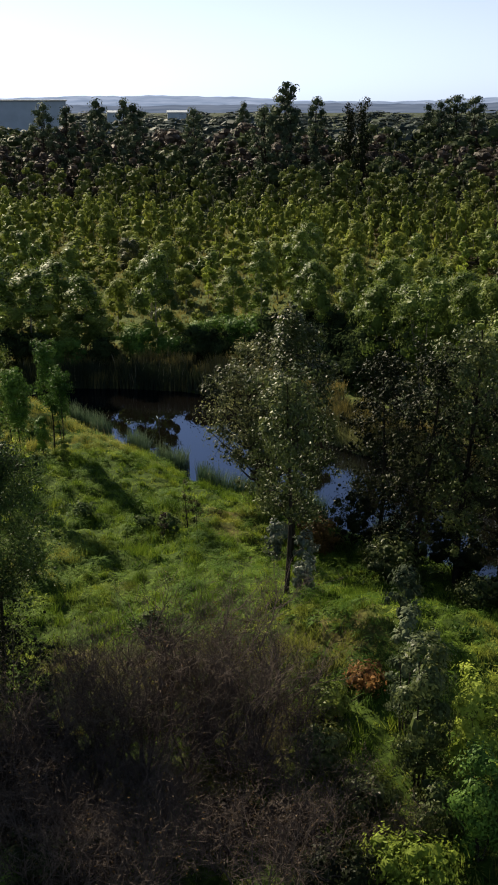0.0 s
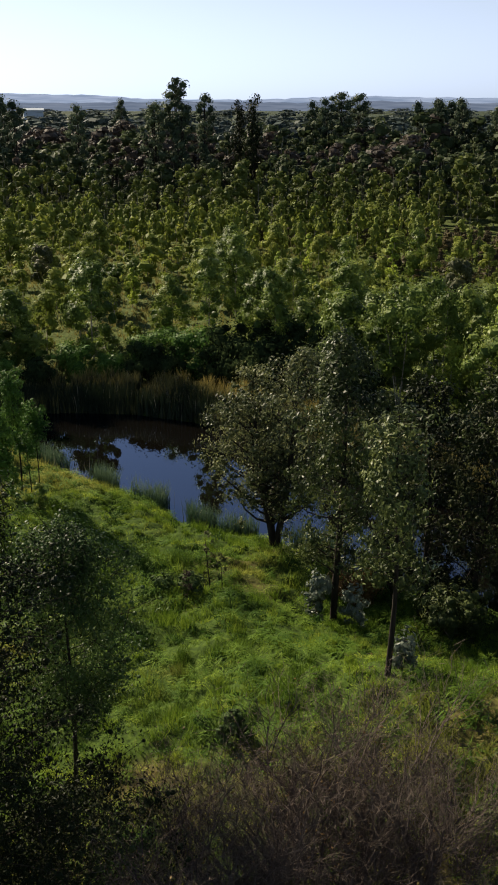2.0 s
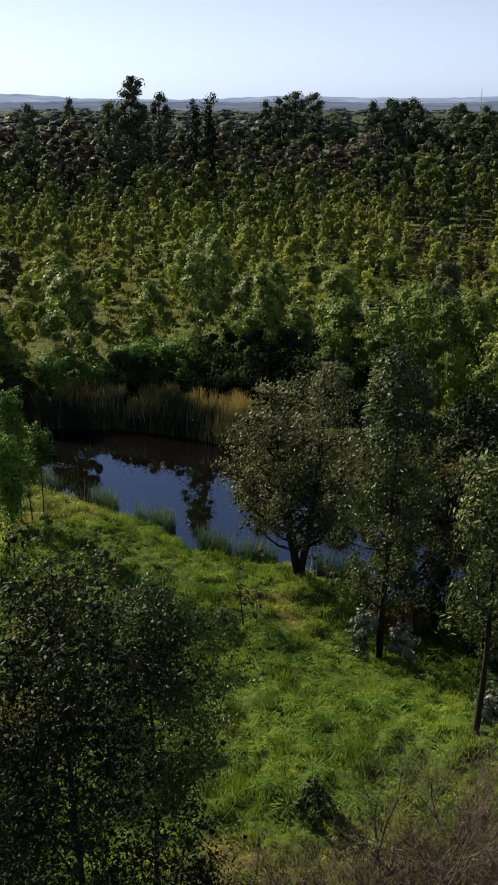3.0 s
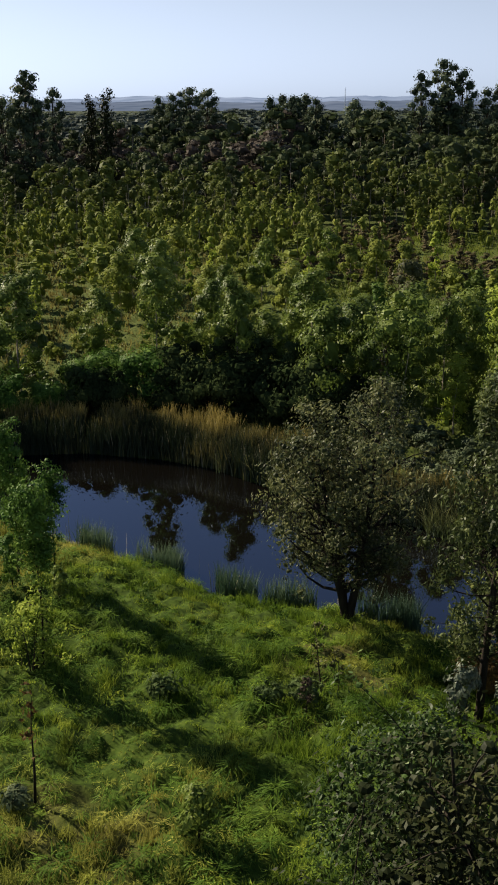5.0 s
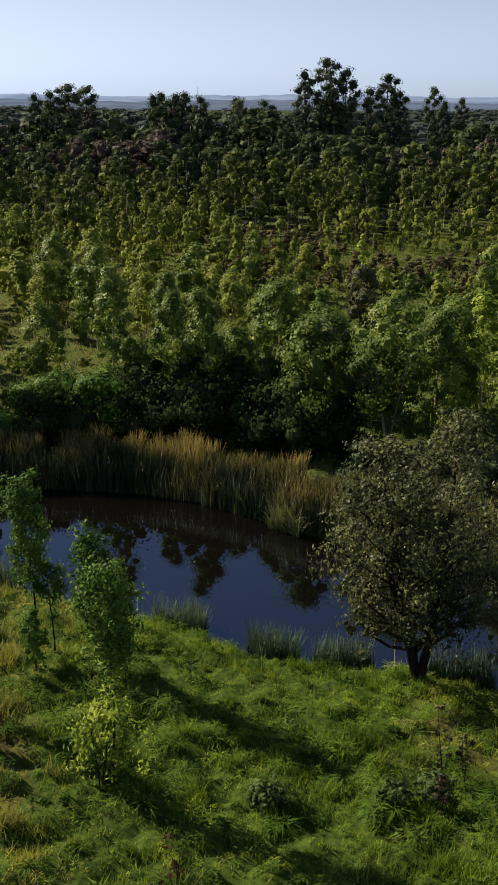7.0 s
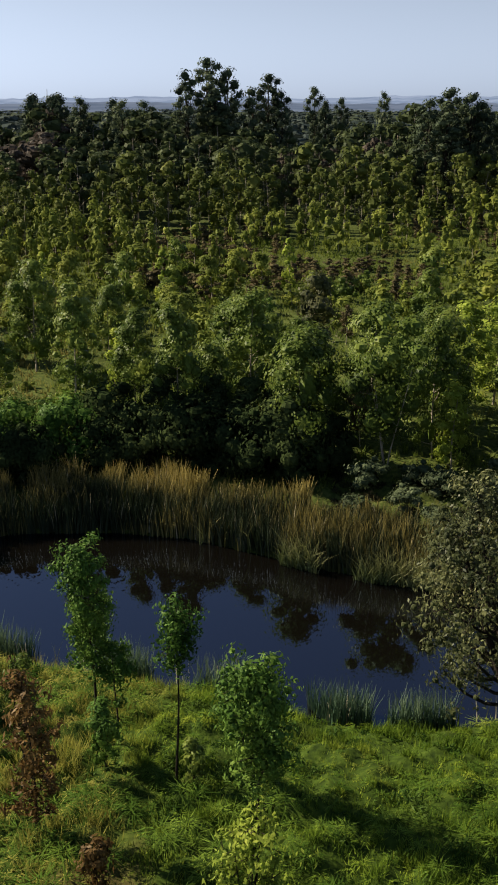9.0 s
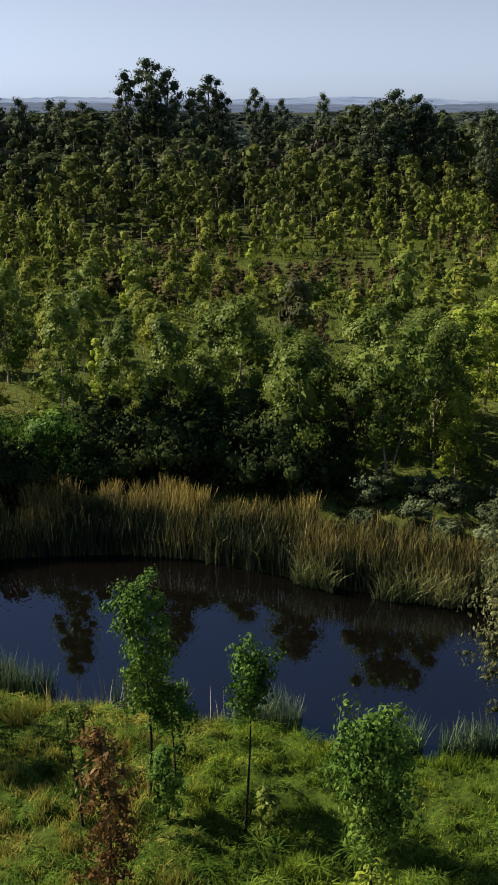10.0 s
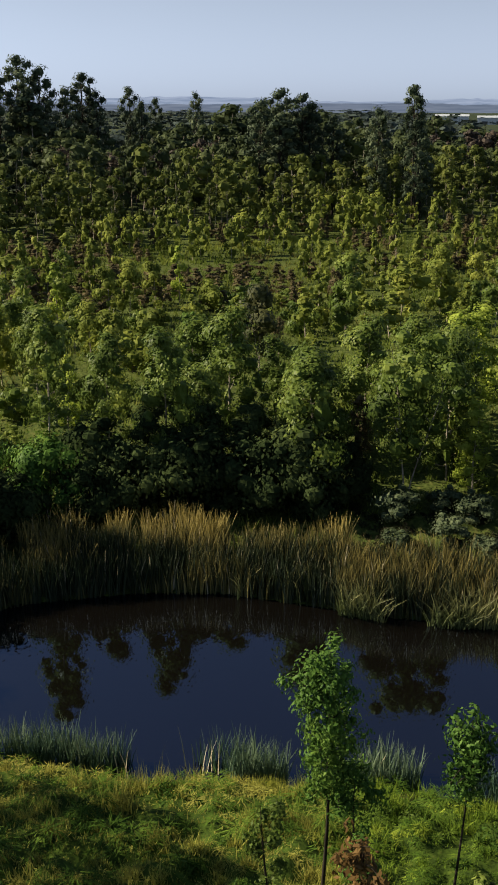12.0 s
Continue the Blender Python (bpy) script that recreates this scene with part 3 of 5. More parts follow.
tree("young_eucalyptus", "young green eucalyptus with dense crown and thin stem", "tree",
     tree_meshes(7, 5.5, 0.46, 0.64, "column", 7400, limbs=32, spray=4, tuft=0.22, girth=0.013, leaf_mat="fresh", lean=0.008, **BROAD), -1.35, 12.1, 0.2)
tree("rust_leaved_sapling", "narrow sapling with rust-brown dying leaves in the grass", "tree",
     tree_meshes(8, 3.9, 0.28, 0.08, "column", 2000, limbs=34, spray=3, tuft=0.13, girth=0.014, leaf_mat="rust", lean=0.01, **SPRAY), -5.23, 14.73, 0.2)
tree("yellow_sapling", "straggly shoots with pale yellow-green leaves round a trunk", "bush",
     tree_meshes(10, 2.8, 0.66, 0.04, "cone", 1500, limbs=27, spray=3, tuft=0.18, girth=0.02, stems=3, leaf_mat="yellow", **SPRAY), -1.6, 11.9, 0.9)
tree("young_eucalyptus", "young dense dark-green tree with a thin trunk on the slope", "tree",
     tree_meshes(11, 8.0, 1.3, 0.46, "round", 24000, limbs=54, spray=6, tuft=0.3, girth=0.016, leaf_mat="moss", lean=0.01, **dict(FINE, core=0.3, inner=8000)), 7.35, -1.5, 0.9)
tree("broad_shrub_tree", "large dense dark-leaved shrubby tree on the slope", "tree",
     tree_meshes(12, 10.1, 1.9, 0.22, "round", 40000, limbs=90, spray=6, tuft=0.38, girth=0.022, stems=2, leaf_mat="dark", **THICK), 8.1, -6.3, 0.9)
tree("leafy_bush", "tall yellow-green leafy bush on the slope", "bush",
     tree_meshes(17, 6.0, 0.75, 0.3, "round", 6500, limbs=24, spray=4, tuft=0.26, girth=0.02, stems=2, leaf_mat="green", **FINE), 5.1, -2.5, 1.3)
tree("broad_shrub_tree", "dense dark-leaved shrubby tree among bare bushes", "tree",
     tree_meshes(18, 4.6, 1.5, 0.05, "round", 12000, limbs=42, spray=5, tuft=0.34, girth=0.03, stems=2, leaf_mat="dark", **dict(THICK, inner=4500)), 8.6, -4.2, 2.3)
SHADE = tree_meshes(19, 6.4, 1.75, 0.1, "column", 8000, limbs=30, clumps=34, girth=0.028, leaf_mat="green", bark=BARK_DARK, **LUMPY)
for x, y in ((-13.4, 24.2), (-15.6, 21.2), (-14.0, 27.2)):
    tree("young_eucalyptus", "young leafy eucalyptus beside the pasture", "tree", SHADE, x, y, x * 2)

# ---------------------------------------------------------------- shrubs, bare bushes and weeds of the near bank


def bare_meshes(seed, h, r, stems=6, bark=None, dead_leaves=500, leaf_mat="rust"):
    """A leafless shrub: stems that fork three times into thin twigs, with a few dry leaves."""
    rng = np.random.default_rng(seed)
    wood, crown, tips = Pile(), Pile(), []

    def grow(p, d, ln, rad, level):
        ts = np.linspace(0, 1, 4 if level < 2 else 3)[:, None]
        kink = rng.normal(size=3) * 0.1 * ln
        line = p + ts * d * ln + np.sin(ts * 3.1) * kink
        tube(wood, line, rad * (1 - 0.6 * ts[:, 0]), 5 if level == 0 else 3)
        if level == 3:
            tips.append(line[-1])
            return
        for i in range((6, 6, 5)[level]):
            u = rng.uniform(0.3, 1.0)
            q = p + u * d * ln + math.sin(u * 3.1) * kink
            e = d * rng.uniform(0.5, 0.9) + rng.normal(size=3) * 0.42 + (0, 0, 0.12)
            e /= np.linalg.norm(e)
            grow(q, e, ln * rng.uniform(0.45, 0.68), rad * 0.42, level + 1)

    for i in range(stems):
        a = i * 6.283 / stems + rng.uniform(-0.4, 0.4)
        d = np.array([math.cos(a) * r / h * 0.9, math.sin(a) * r / h * 0.9, 1.0])
        d /= np.linalg.norm(d)
        grow(np.array([math.cos(a) * 0.08, math.sin(a) * 0.08, -0.1]), d, h * rng.uniform(0.45, 0.62), 0.009 * h, 0)
    tips = np.array(tips)
    pos = tips[rng.integers(0, len(tips), dead_leaves)] + rng.normal(size=(dead_leaves, 3)) * 0.12
    leaves_at(crown, rng, pos, 0.06, 0.025, 0.4)
    fine = tips + rng.normal(size=tips.shape) * 0.1      # the thinnest twigs, like smoke
    leaves_at(wood, rng, fine, 0.22, 0.009, -0.6)
    return wood.mesh("twig_tangle", bark or TWIG), crown.mesh("dry_foliage", LEAF[leaf_mat])


def bare_shrub(label, meshes, x, y, turn=0, scale=1.0, wide=1.0):
    base = new("bare_shrub")
    base.matrix_world = Matrix.Translation((x, y, height_at(x, y))) @ Matrix.Rotation(turn, 4, "Z") @ Matrix.Diagonal((scale * wide, scale * wide, scale, 1))
    part("twig_tangle", meshes[0], base)
    part("dry_foliage", meshes[1], base, "sparse dry brown leaves")
    return tagged(base, label, "shrub", "bare shrubs on the slope")


BARE = [bare_meshes(91, 4.3, 1.25, 6, dead_leaves=160), bare_meshes(92, 3.4, 1.5, 6, dead_leaves=200), bare_meshes(93, 2.4, 1.2, 5, dead_leaves=150)]
for k, x, y, s, w in ((0, 12.1, -2.5, 1.12, 1.0), (0, 14.5, -1.4, 1.12, 1.05), (0, 10.6, -4.3, 1.0, 1.05), (2, 11.2, -4.8, 0.7, 1.2), (2, 12.6, 1.8, 1.05, 1.1), (1, 13.3, -4.6, 0.75, 1.0),
                      (1, 15.9, -3.2, 0.8, 1.0), (2, 17.2, -3.4, 0.95, 1.0), (1, 9.6, -6.0, 0.95, 1.2), (1, 11.8, -6.8, 0.8, 1.2), (2, 15.4, -5.4, 0.8, 1.1), (1, 17.4, -5.6, 0.75, 1.0),
                      (2, 18.6, -4.2, 0.8, 0.9), (0, 10.0, -7.6, 0.8, 1.1), (2, 13.9, 0.5, 0.8, 1.0),
                      (0, 11.3, -3.2, 0.85, 1.1), (1, 13.2, -2.2, 0.9, 1.1), (0, 9.9, -5.2, 0.85, 1.2), (1, 10.8, -6.2, 1.0, 1.2), (1, 15.4, -0.9, 0.75, 1.0), (0, 12.9, -7.6, 0.7, 1.2), (1, 14.2, -6.6, 0.8, 1.1),
                      (1, 12.0, -4.9, 0.85, 1.0), (2, 11.4, 0.6, 0.7, 1.1), (0, 13.2, -1.2, 1.0, 1.1), (1, 13.4, -0.6, 0.8, 1.1), (1, 16.6, -6.4, 0.8, 1.2)):
    bare_shrub("leafless grey-brown shrub with tangled thin twigs on the slope", BARE[k], x, y, x * 5 + y, s, w)
rng_shrub = np.random.default_rng(5)
for i in range(20):
    x, y = rng_shrub.uniform(9.4, 15.2), rng_shrub.uniform(-7.4, -0.6)
    bare_shrub("leafless grey-brown shrub with tangled thin twigs on the slope", BARE[i % 3], x, y, i, rng_shrub.uniform(0.55, 0.9), rng_shrub.uniform(1.0, 1.4))


def bush(name, label, seed, x, y, h, r, n, mat, form="round", stems=3, foot=0.03, leaf=(0.11, 0.045)):
    return tree(name, label, "bush", tree_meshes(seed, h, r, foot, form, int(n * 0.95), leaf=leaf, limbs=5 * stems, clumps=22, girth=0.025, stems=stems, leaf_mat=mat, bark=BARK_DARK, sides=5, puff=stems > 1, clump=0.32, core=0.75), x, y, seed)


bush("orange_bush", "low bush with rusty orange leaves in the grass", 101, 16.55, 1.0, 0.36, 0.68, 900, "orange")
bush("leafy_bush", "bright yellow-green leafy bush at the edge of the pasture", 102, 19.9, -1.7, 3.2, 0.62, 3400, "yellow", "column", 3, 0.2)
bush("leafy_bush", "tall grey-green bush with slender stems", 103, 18.7, -1.9, 4.1, 0.85, 5200, "umber", "column", 3, 0.12)
bush("leafy_bush", "bright green leafy bush on the slope", 104, 20.4, -3.4, 2.7, 0.75, 4200, "fresh")
bush("leafy_bush", "low bush with yellowing leaves and dry twigs", 105, 19.4, -5.0, 1.3, 1.1, 2600, "yellow")
bush("leafy_bush", "slender grey-green bush with few leaves", 129, 17.9, -0.2, 3.4, 0.5, 2200, "grey", "column", 3, 0.15)
bush("silver_shrub", "low silver-leaved shrub at the foot of a tree", 106, 9.7, 12.4, 1.7, 0.5, 800, "silver", leaf=(0.16, 0.07))
bush("silver_shrub", "low silver-leaved shrub at the foot of a tree", 107, 10.9, 12.3, 1.6, 0.45, 700, "silver", leaf=(0.16, 0.07))
bush("silver_shrub", "low silver-leaved shrub at the foot of a slim tree", 136, 13.3, 5.4, 1.3, 0.35, 520, "silver", leaf=(0.16, 0.07))
bush("leafy_bush", "small bushy sapling with dark green leaves", 108, 3.64, 5.55, 1.3, 0.5, 1900, "green")
bush("leafy_bush", "bright green bush round the foot of a sapling", 110, -3.7, 17.3, 1.7, 0.45, 1700, "fresh")
bush("leafy_bush", "low green bush round the foot of a sapling", 111, -1.95, 16.1, 1.25, 0.33, 1100, "green")
bush("young_bush", "leafy side shoot beside a young eucalyptus", 112, -3.4, 18.3, 2.6, 0.48, 1700, "fresh", "column", 1, 0.5)
bush("young_bush", "thin green sapling in the pasture", 130, -5.5, 17.4, 3.0, 0.34, 1300, "green", "column", 1, 0.3)
bush("rust_bush", "small rust-brown dying bush in the grass", 131, -4.1, 12.9, 1.0, 0.35, 900, "rust")
bush("leafy_bush", "dark green weedy bush in the pasture", 113, 5.6, 11.6, 0.75, 0.5, 420, "weedy", leaf=(0.17, 0.05))
bush("leafy_bush", "grey-green weedy bush among dry twigs", 114, 9.6, 2.7, 0.9, 0.55, 420, "weedy", leaf=(0.17, 0.05))
bush("leafy_bush", "grey weedy clump in the pasture", 115, 1.95, 11.4, 0.65, 0.5, 420, "weedy", leaf=(0.17, 0.05))
bush("leafy_bush", "grey weedy clump in the pasture", 132, 4.7, 11.4, 0.6, 0.42, 420, "weedy", leaf=(0.17, 0.05))
bush("leafy_bush", "tall brownish weed in the pasture", 133, 5.65, 11.1, 1.2, 0.2, 160, "deadwood", "column", 1, 0.3)
bush("dry_stump", "dry twiggy clump with pale leaves in the grass", 116, -0.17, 5.9, 0.6, 0.38, 330, "grey", leaf=(0.17, 0.05))
bush("thin_sapling", "thin bare-stemmed sapling with few leaves", 117, 6.0, 12.45, 2.2, 0.22, 260, "olive", "column", 1, 0.25)
bush("thin_sapling", "thin bare-stemmed sapling with few leaves", 118, 6.45, 12.3, 1.3, 0.2, 240, "olive", "column", 1, 0.25)
bush("thin_sapling", "thin leafless sapling in the grass", 119, 0.0, 6.4, 3.0, 0.2, 140, "rust", "column", 1, 0.5)
bush("leafy_bush", "brown-leaved bush under the shaded trees", 120, 10.6, 14.6, 1.6, 0.9, 2600, "rust")
bush("leafy_bush", "weedy bush with pale leaves on the grassy bank", 134, 16.9, 3.5, 1.5, 0.6, 1500, "grey")
bush("leafy_bush", "bright green leafy bush at the foot of dark trees", 135, 8.9, -2.6, 1.9, 0.8, 2600, "fresh")
bush("leafy_bush", "fresh green bush between bare shrubs", 127, 14.2, -4.2, 0.9, 0.55, 1500, "fresh")
bush("leafy_bush", "fresh green bush between bare shrubs", 128, 11.8, -7.4, 1.1, 0.6, 1500, "fresh")
# dark-leaved bushes added on the slope stand in for shade under the shrubs
for n, (x, y, h, r, mat, label) in enumerate((
        (10.2, -5.6, 1.8, 1.2, "deadwood", "tangled brown undergrowth with withered leaves"), (10.8, -4.6, 1.5, 1.1, "dark", "dense undergrowth on the slope, dark leaves painting the shade"), (12.0, -5.6, 1.2, 1.0, "deadwood", "tangled brown undergrowth with withered leaves"), (9.8, -3.6, 1.4, 1.0, "deadwood", "tangled brown undergrowth with withered leaves"), (12.4, -7.2, 1.6, 1.2, "dark", "dense undergrowth on the slope, dark leaves painting the shade"), (11.2, -5.8, 1.4, 1.1, "deadwood", "tangled brown undergrowth with withered leaves"), (12.8, -6.4, 1.3, 1.2, "deadwood", "tangled brown undergrowth with withered leaves"), (15.2, -4.4, 1.0, 0.8, "deadwood", "tangled brown undergrowth with withered leaves"), (9.0, -7.4, 2.2, 1.3, "dark", "dense undergrowth on the slope, dark leaves painting the shade"),
        (16.6, -4.4, 1.3, 0.9, "deadwood", "tangled brown undergrowth with withered leaves"), (17.9, -3.0, 1.3, 0.8, "umber", "dull green undergrowth among bare shrubs"),
        (16.4, -1.8, 1.2, 0.7, "umber", "dull green undergrowth among bare shrubs"), (18.2, -5.6, 1.2, 0.9, "dark", "dense undergrowth on the slope, dark leaves painting the shade"),
        (19.4, -3.0, 1.4, 0.8, "umber", "dull green undergrowth among bare shrubs"), (15.9, 0.0, 0.8, 0.6, "green", "low green bush on the grassy slope"),
        # by the water, shade is painted through the dark leaf colour
        (13.6, 14.6, 1.7, 1.3, "dark", "bush by the water, shade painted in dark leaves"), (18.8, 12.0, 1.8, 1.5, "dark", "bush by the water, shade painted in dark leaves"),
        (11.6, 15.8, 2.2, 1.2, "dark", "bush by the water, shade painted in dark leaves"), (16.0, 14.6, 2.4, 1.5, "dark", "bush by the water, shade painted in dark leaves"),
        (14.0, 12.9, 1.8, 1.3, "umber", "brown-leaved bush under the shaded trees"), (19.0, 14.4, 2.4, 1.5, "dark", "bush by the water, shade painted in dark leaves"),
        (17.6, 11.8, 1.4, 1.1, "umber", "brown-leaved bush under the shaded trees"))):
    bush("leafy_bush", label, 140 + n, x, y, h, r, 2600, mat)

# the bank's shade is put into these trees' darker leaf colour
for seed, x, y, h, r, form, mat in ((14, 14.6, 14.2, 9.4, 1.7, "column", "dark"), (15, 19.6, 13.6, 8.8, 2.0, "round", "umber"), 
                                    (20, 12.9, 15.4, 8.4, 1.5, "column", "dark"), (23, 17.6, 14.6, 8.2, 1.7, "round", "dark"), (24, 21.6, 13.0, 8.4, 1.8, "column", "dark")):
    tree("eucalyptus_tree", "eucalyptus beside the water, shade put into its dark leaves", "tree",
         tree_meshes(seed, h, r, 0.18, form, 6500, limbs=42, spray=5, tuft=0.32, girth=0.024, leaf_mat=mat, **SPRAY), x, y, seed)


def weed_patch(name, label, seed, n, material, pick, size, box=(-14, -10, 26, 27)):
    """Low leafy tussocks scattered through the pasture."""
    rng = np.random.default_rng(seed)
    pile = Pile()
    made = 0
    while made < n:
        x, y = rng.uniform(box[0], box[2]), rng.uniform(box[1], box[3])
        if not pick(x, y) or shore_distance(np.array([x]), np.array([y]))[0] < 0.6:
            continue
        made += 1
        r = rng.uniform(*size)
        k = int(130 * (r / 0.4))
        d = rng.normal(size=(k, 3))
        d /= np.linalg.norm(d, axis=1)[:, None]
        d[:, 2] = np.abs(d[:, 2])
        pos = d * r * rng.uniform(0.5, 1, (k, 1)) * (1, 1, rng.uniform(0.5, 1.0)) + (x, y, height_at(x, y) - 0.03)
        leaves_at(pile, rng, pos, 0.16, 0.035, -0.6, d, 0.4)
    tagged(new(name, pile.mesh(name, material)), label, "weeds", kind="stuff")


def on_bank(x, y):
    return y < 25 - 0.28 * x and -0.62 * (y + 22) + 6 < x < 0.2 * (y + 22) + 22


weed_patch("tussocks", "dark green tussocks and weeds in the pasture", 21, 520, WEED, on_bank, (0.12, 0.4))

SCRUB = leafy("scrub_leaves", (0.013, 0.014, 0.008), (0.03, 0.03, 0.015), (0.065, 0.06, 0.032), 0.25, gloss=0.05)


def weedy_shore(x, y):
    return 6 < x < 20 and 29.6 - 0.62 * (x - 8) < y < 37.5 - 0.5 * (x - 8)


weed_patch("low_scrub", "low dull scrub on the bare ground behind the reeds", 24, 300, SCRUB, weedy_shore, (0.2, 0.5), (4, 22, 22, 40))

# ---------------------------------------------------------------- trees beyond the pond
BANK = dict(leaf=(0.14, 0.075), sides=6, puff=True, clump=0.36, core=1.0)
PROTO = [
    tree_meshes(31, 6.2, 1.45, 0.1, "column", 5200, limbs=20, clumps=14, girth=0.018, leaf_mat="green", **BANK),
    tree_meshes(32, 5.6, 1.6, 0.12, "round", 5400, limbs=20, clumps=14, girth=0.018, leaf_mat="green", **BANK),
    tree_meshes(33, 5.2, 1.25, 0.04, "column", 4800, limbs=20, clumps=14, girth=0.018, leaf_mat="green", **BANK),
    tree_meshes(34, 4.6, 1.35, 0.04, "cone", 3600, limbs=18, clumps=12, girth=0.018, leaf_mat="fresh", **BANK),
    tree_meshes(35, 6.4, 1.9, 0.3, "umbrella", 5600, limbs=24, clumps=12, girth=0.016, stems=3, leaf_mat="green", **BANK),
    tree_meshes(36, 5.0, 0.9, 0.06, "column", 2800, limbs=18, clumps=10, girth=0.018, leaf_mat="yellow", **BANK),
    tree_meshes(52, 7.7, 1.35, 0.46, "round", 3000, limbs=20, clumps=10, girth=0.016, leaf_mat="green", bark=BARK_PALE, **BANK),
]
BUSH = [
    tree_meshes(41, 3.2, 1.8, 0.02, "round", 4200, leaf=(0.17, 0.085), limbs=18, clumps=16, girth=0.03, stems=3, leaf_mat="fresh", bark=BARK_DARK, puff=True, clump=0.34),
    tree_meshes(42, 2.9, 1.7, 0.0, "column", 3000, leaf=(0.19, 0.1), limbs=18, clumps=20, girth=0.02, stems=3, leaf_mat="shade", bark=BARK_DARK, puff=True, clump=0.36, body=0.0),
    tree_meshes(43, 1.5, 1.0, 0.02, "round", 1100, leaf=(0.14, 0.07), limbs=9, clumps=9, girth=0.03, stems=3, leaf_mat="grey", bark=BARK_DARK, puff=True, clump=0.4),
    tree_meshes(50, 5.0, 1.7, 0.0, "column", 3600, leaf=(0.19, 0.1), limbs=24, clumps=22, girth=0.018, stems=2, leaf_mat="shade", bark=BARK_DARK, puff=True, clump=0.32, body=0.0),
]
RUST = tree_meshes(49, 4.4, 0.9, 0.2, "round", 1500, limbs=12, clumps=6, girth=0.022, leaf_mat="brush", **BANK)
PUFF = dict(puff=True, clump=0.46, stray=0.2, core=1.1)
FIELD = [
    tree_meshes(37, 5.6, 1.3, 0.12, "column", 1600, leaf=(0.24, 0.14), limbs=9, clumps=4, girth=0.02, leaf_mat="green", **PUFF),
    tree_meshes(38, 5.2, 1.5, 0.12, "round", 1600, leaf=(0.24, 0.14), limbs=9, clumps=4, girth=0.02, leaf_mat="plant", **PUFF),
    tree_meshes(39, 4.8, 1.0, 0.08, "column", 1350, leaf=(0.23, 0.13), limbs=9, clumps=4, girth=0.02, leaf_mat="plant", **PUFF),
    tree_meshes(40, 4.2, 1.35, 0.05, "cone", 1350, leaf=(0.24, 0.14), limbs=9, clumps=4, girth=0.02, leaf_mat="green", **PUFF),
    tree_meshes(44, 5.6, 1.7, 0.3, "umbrella", 1150, leaf=(0.24, 0.14), limbs=12, clumps=4, girth=0.018, stems=3, leaf_mat="olive", **PUFF),
    tree_meshes(45, 4.8, 0.68, 0.05, "column", 850, leaf=(0.22, 0.13), limbs=9, clumps=3, girth=0.02, leaf_mat="yellow", **PUFF),
]
FIELD_BUSH = [
    tree_meshes(46, 2.2, 1.5, 0.02, "round", 560, leaf=(0.23, 0.13), limbs=6, clumps=5, girth=0.02, stems=3, leaf_mat="plant", bark=BARK_DARK, **PUFF),
    tree_meshes(47, 1.9, 1.4, 0.02, "round", 560, leaf=(0.23, 0.13), limbs=6, clumps=5, girth=0.02, stems=3, leaf_mat="green", bark=BARK_DARK, **PUFF),
    tree_meshes(48, 1.4, 1.1, 0.02, "round", 500, leaf=(0.22, 0.13), limbs=6, clumps=5, girth=0.02, stems=3, leaf_mat="plant", bark=BARK_DARK, **PUFF),
]
# x, y, prototype, height factor, width factor
FRONT = [(-3.5, 43.0, 6, 1.0, 1.0), (1.0, 42.0, 0, 1.06, 0.95), (-0.75, 44.5, 0, 0.95, 0.9), (-1.1, 56.4, 1, 0.8, 0.9), (4.9, 44.9, 0, 1.0, 1.05), (5.8, 38.6, 2, 1.2, 1.05), (9.14, 37.1, 4, 1.05, 0.95), (-9.3, 68.8, 1, 0.95, 1.1), (9.2, 61.4, 3, 0.6, 1.1),
         (11.4, 37.9, 0, 0.98, 0.9), (12.6, 39.4, 2, 1.2, 0.9), (11.8, 36.6, 5, 0.78, 1.2), (4.3, 48.2, 2, 1.0, 1.2), (10.05, 42.2, 0, 0.94, 1.1), (-5.2, 55.5, 1, 1.08, 1.0), (-10.7, 42.1, 0, 1.08, 1.1),
         (2.9, 42.9, 2, 0.95, 1.1), (-17.3, 36.9, 0, 1.0, 1.4), (-19.8, 35.7, 1, 1.15, 1.3), (-14.8, 39.4, 1, 0.95, 1.3), (14.4, 41.6, 5, 1.1, 1.3), (-12.9, 38.6, 2, 0.6, 1.3), (-15.0, 37.4, 1, 0.6, 1.2), 
         (-22.2, 38.9, 0, 1.1, 1.4), (-18.5, 40.9, 2, 1.15, 1.4), (15.7, 37.4, 0, 1.05, 1.2), (17.8, 34.5, 1, 1.15, 1.2), (14.6, 33.4, 4, 0.95, 1.1), (19.6, 30.6, 0, 1.1, 1.3), (22.0, 27.2, 1, 1.2, 1.4),
         (13.4, 44.2, 2, 1.05, 1.1), (7.6, 46.2, 0, 0.7, 1.1), (-7.4, 47.4, 1, 0.8, 1.1), (16.8, 44.0, 5, 1.1, 1.4), (7.4, 41.6, 2, 1.05, 1.1)]
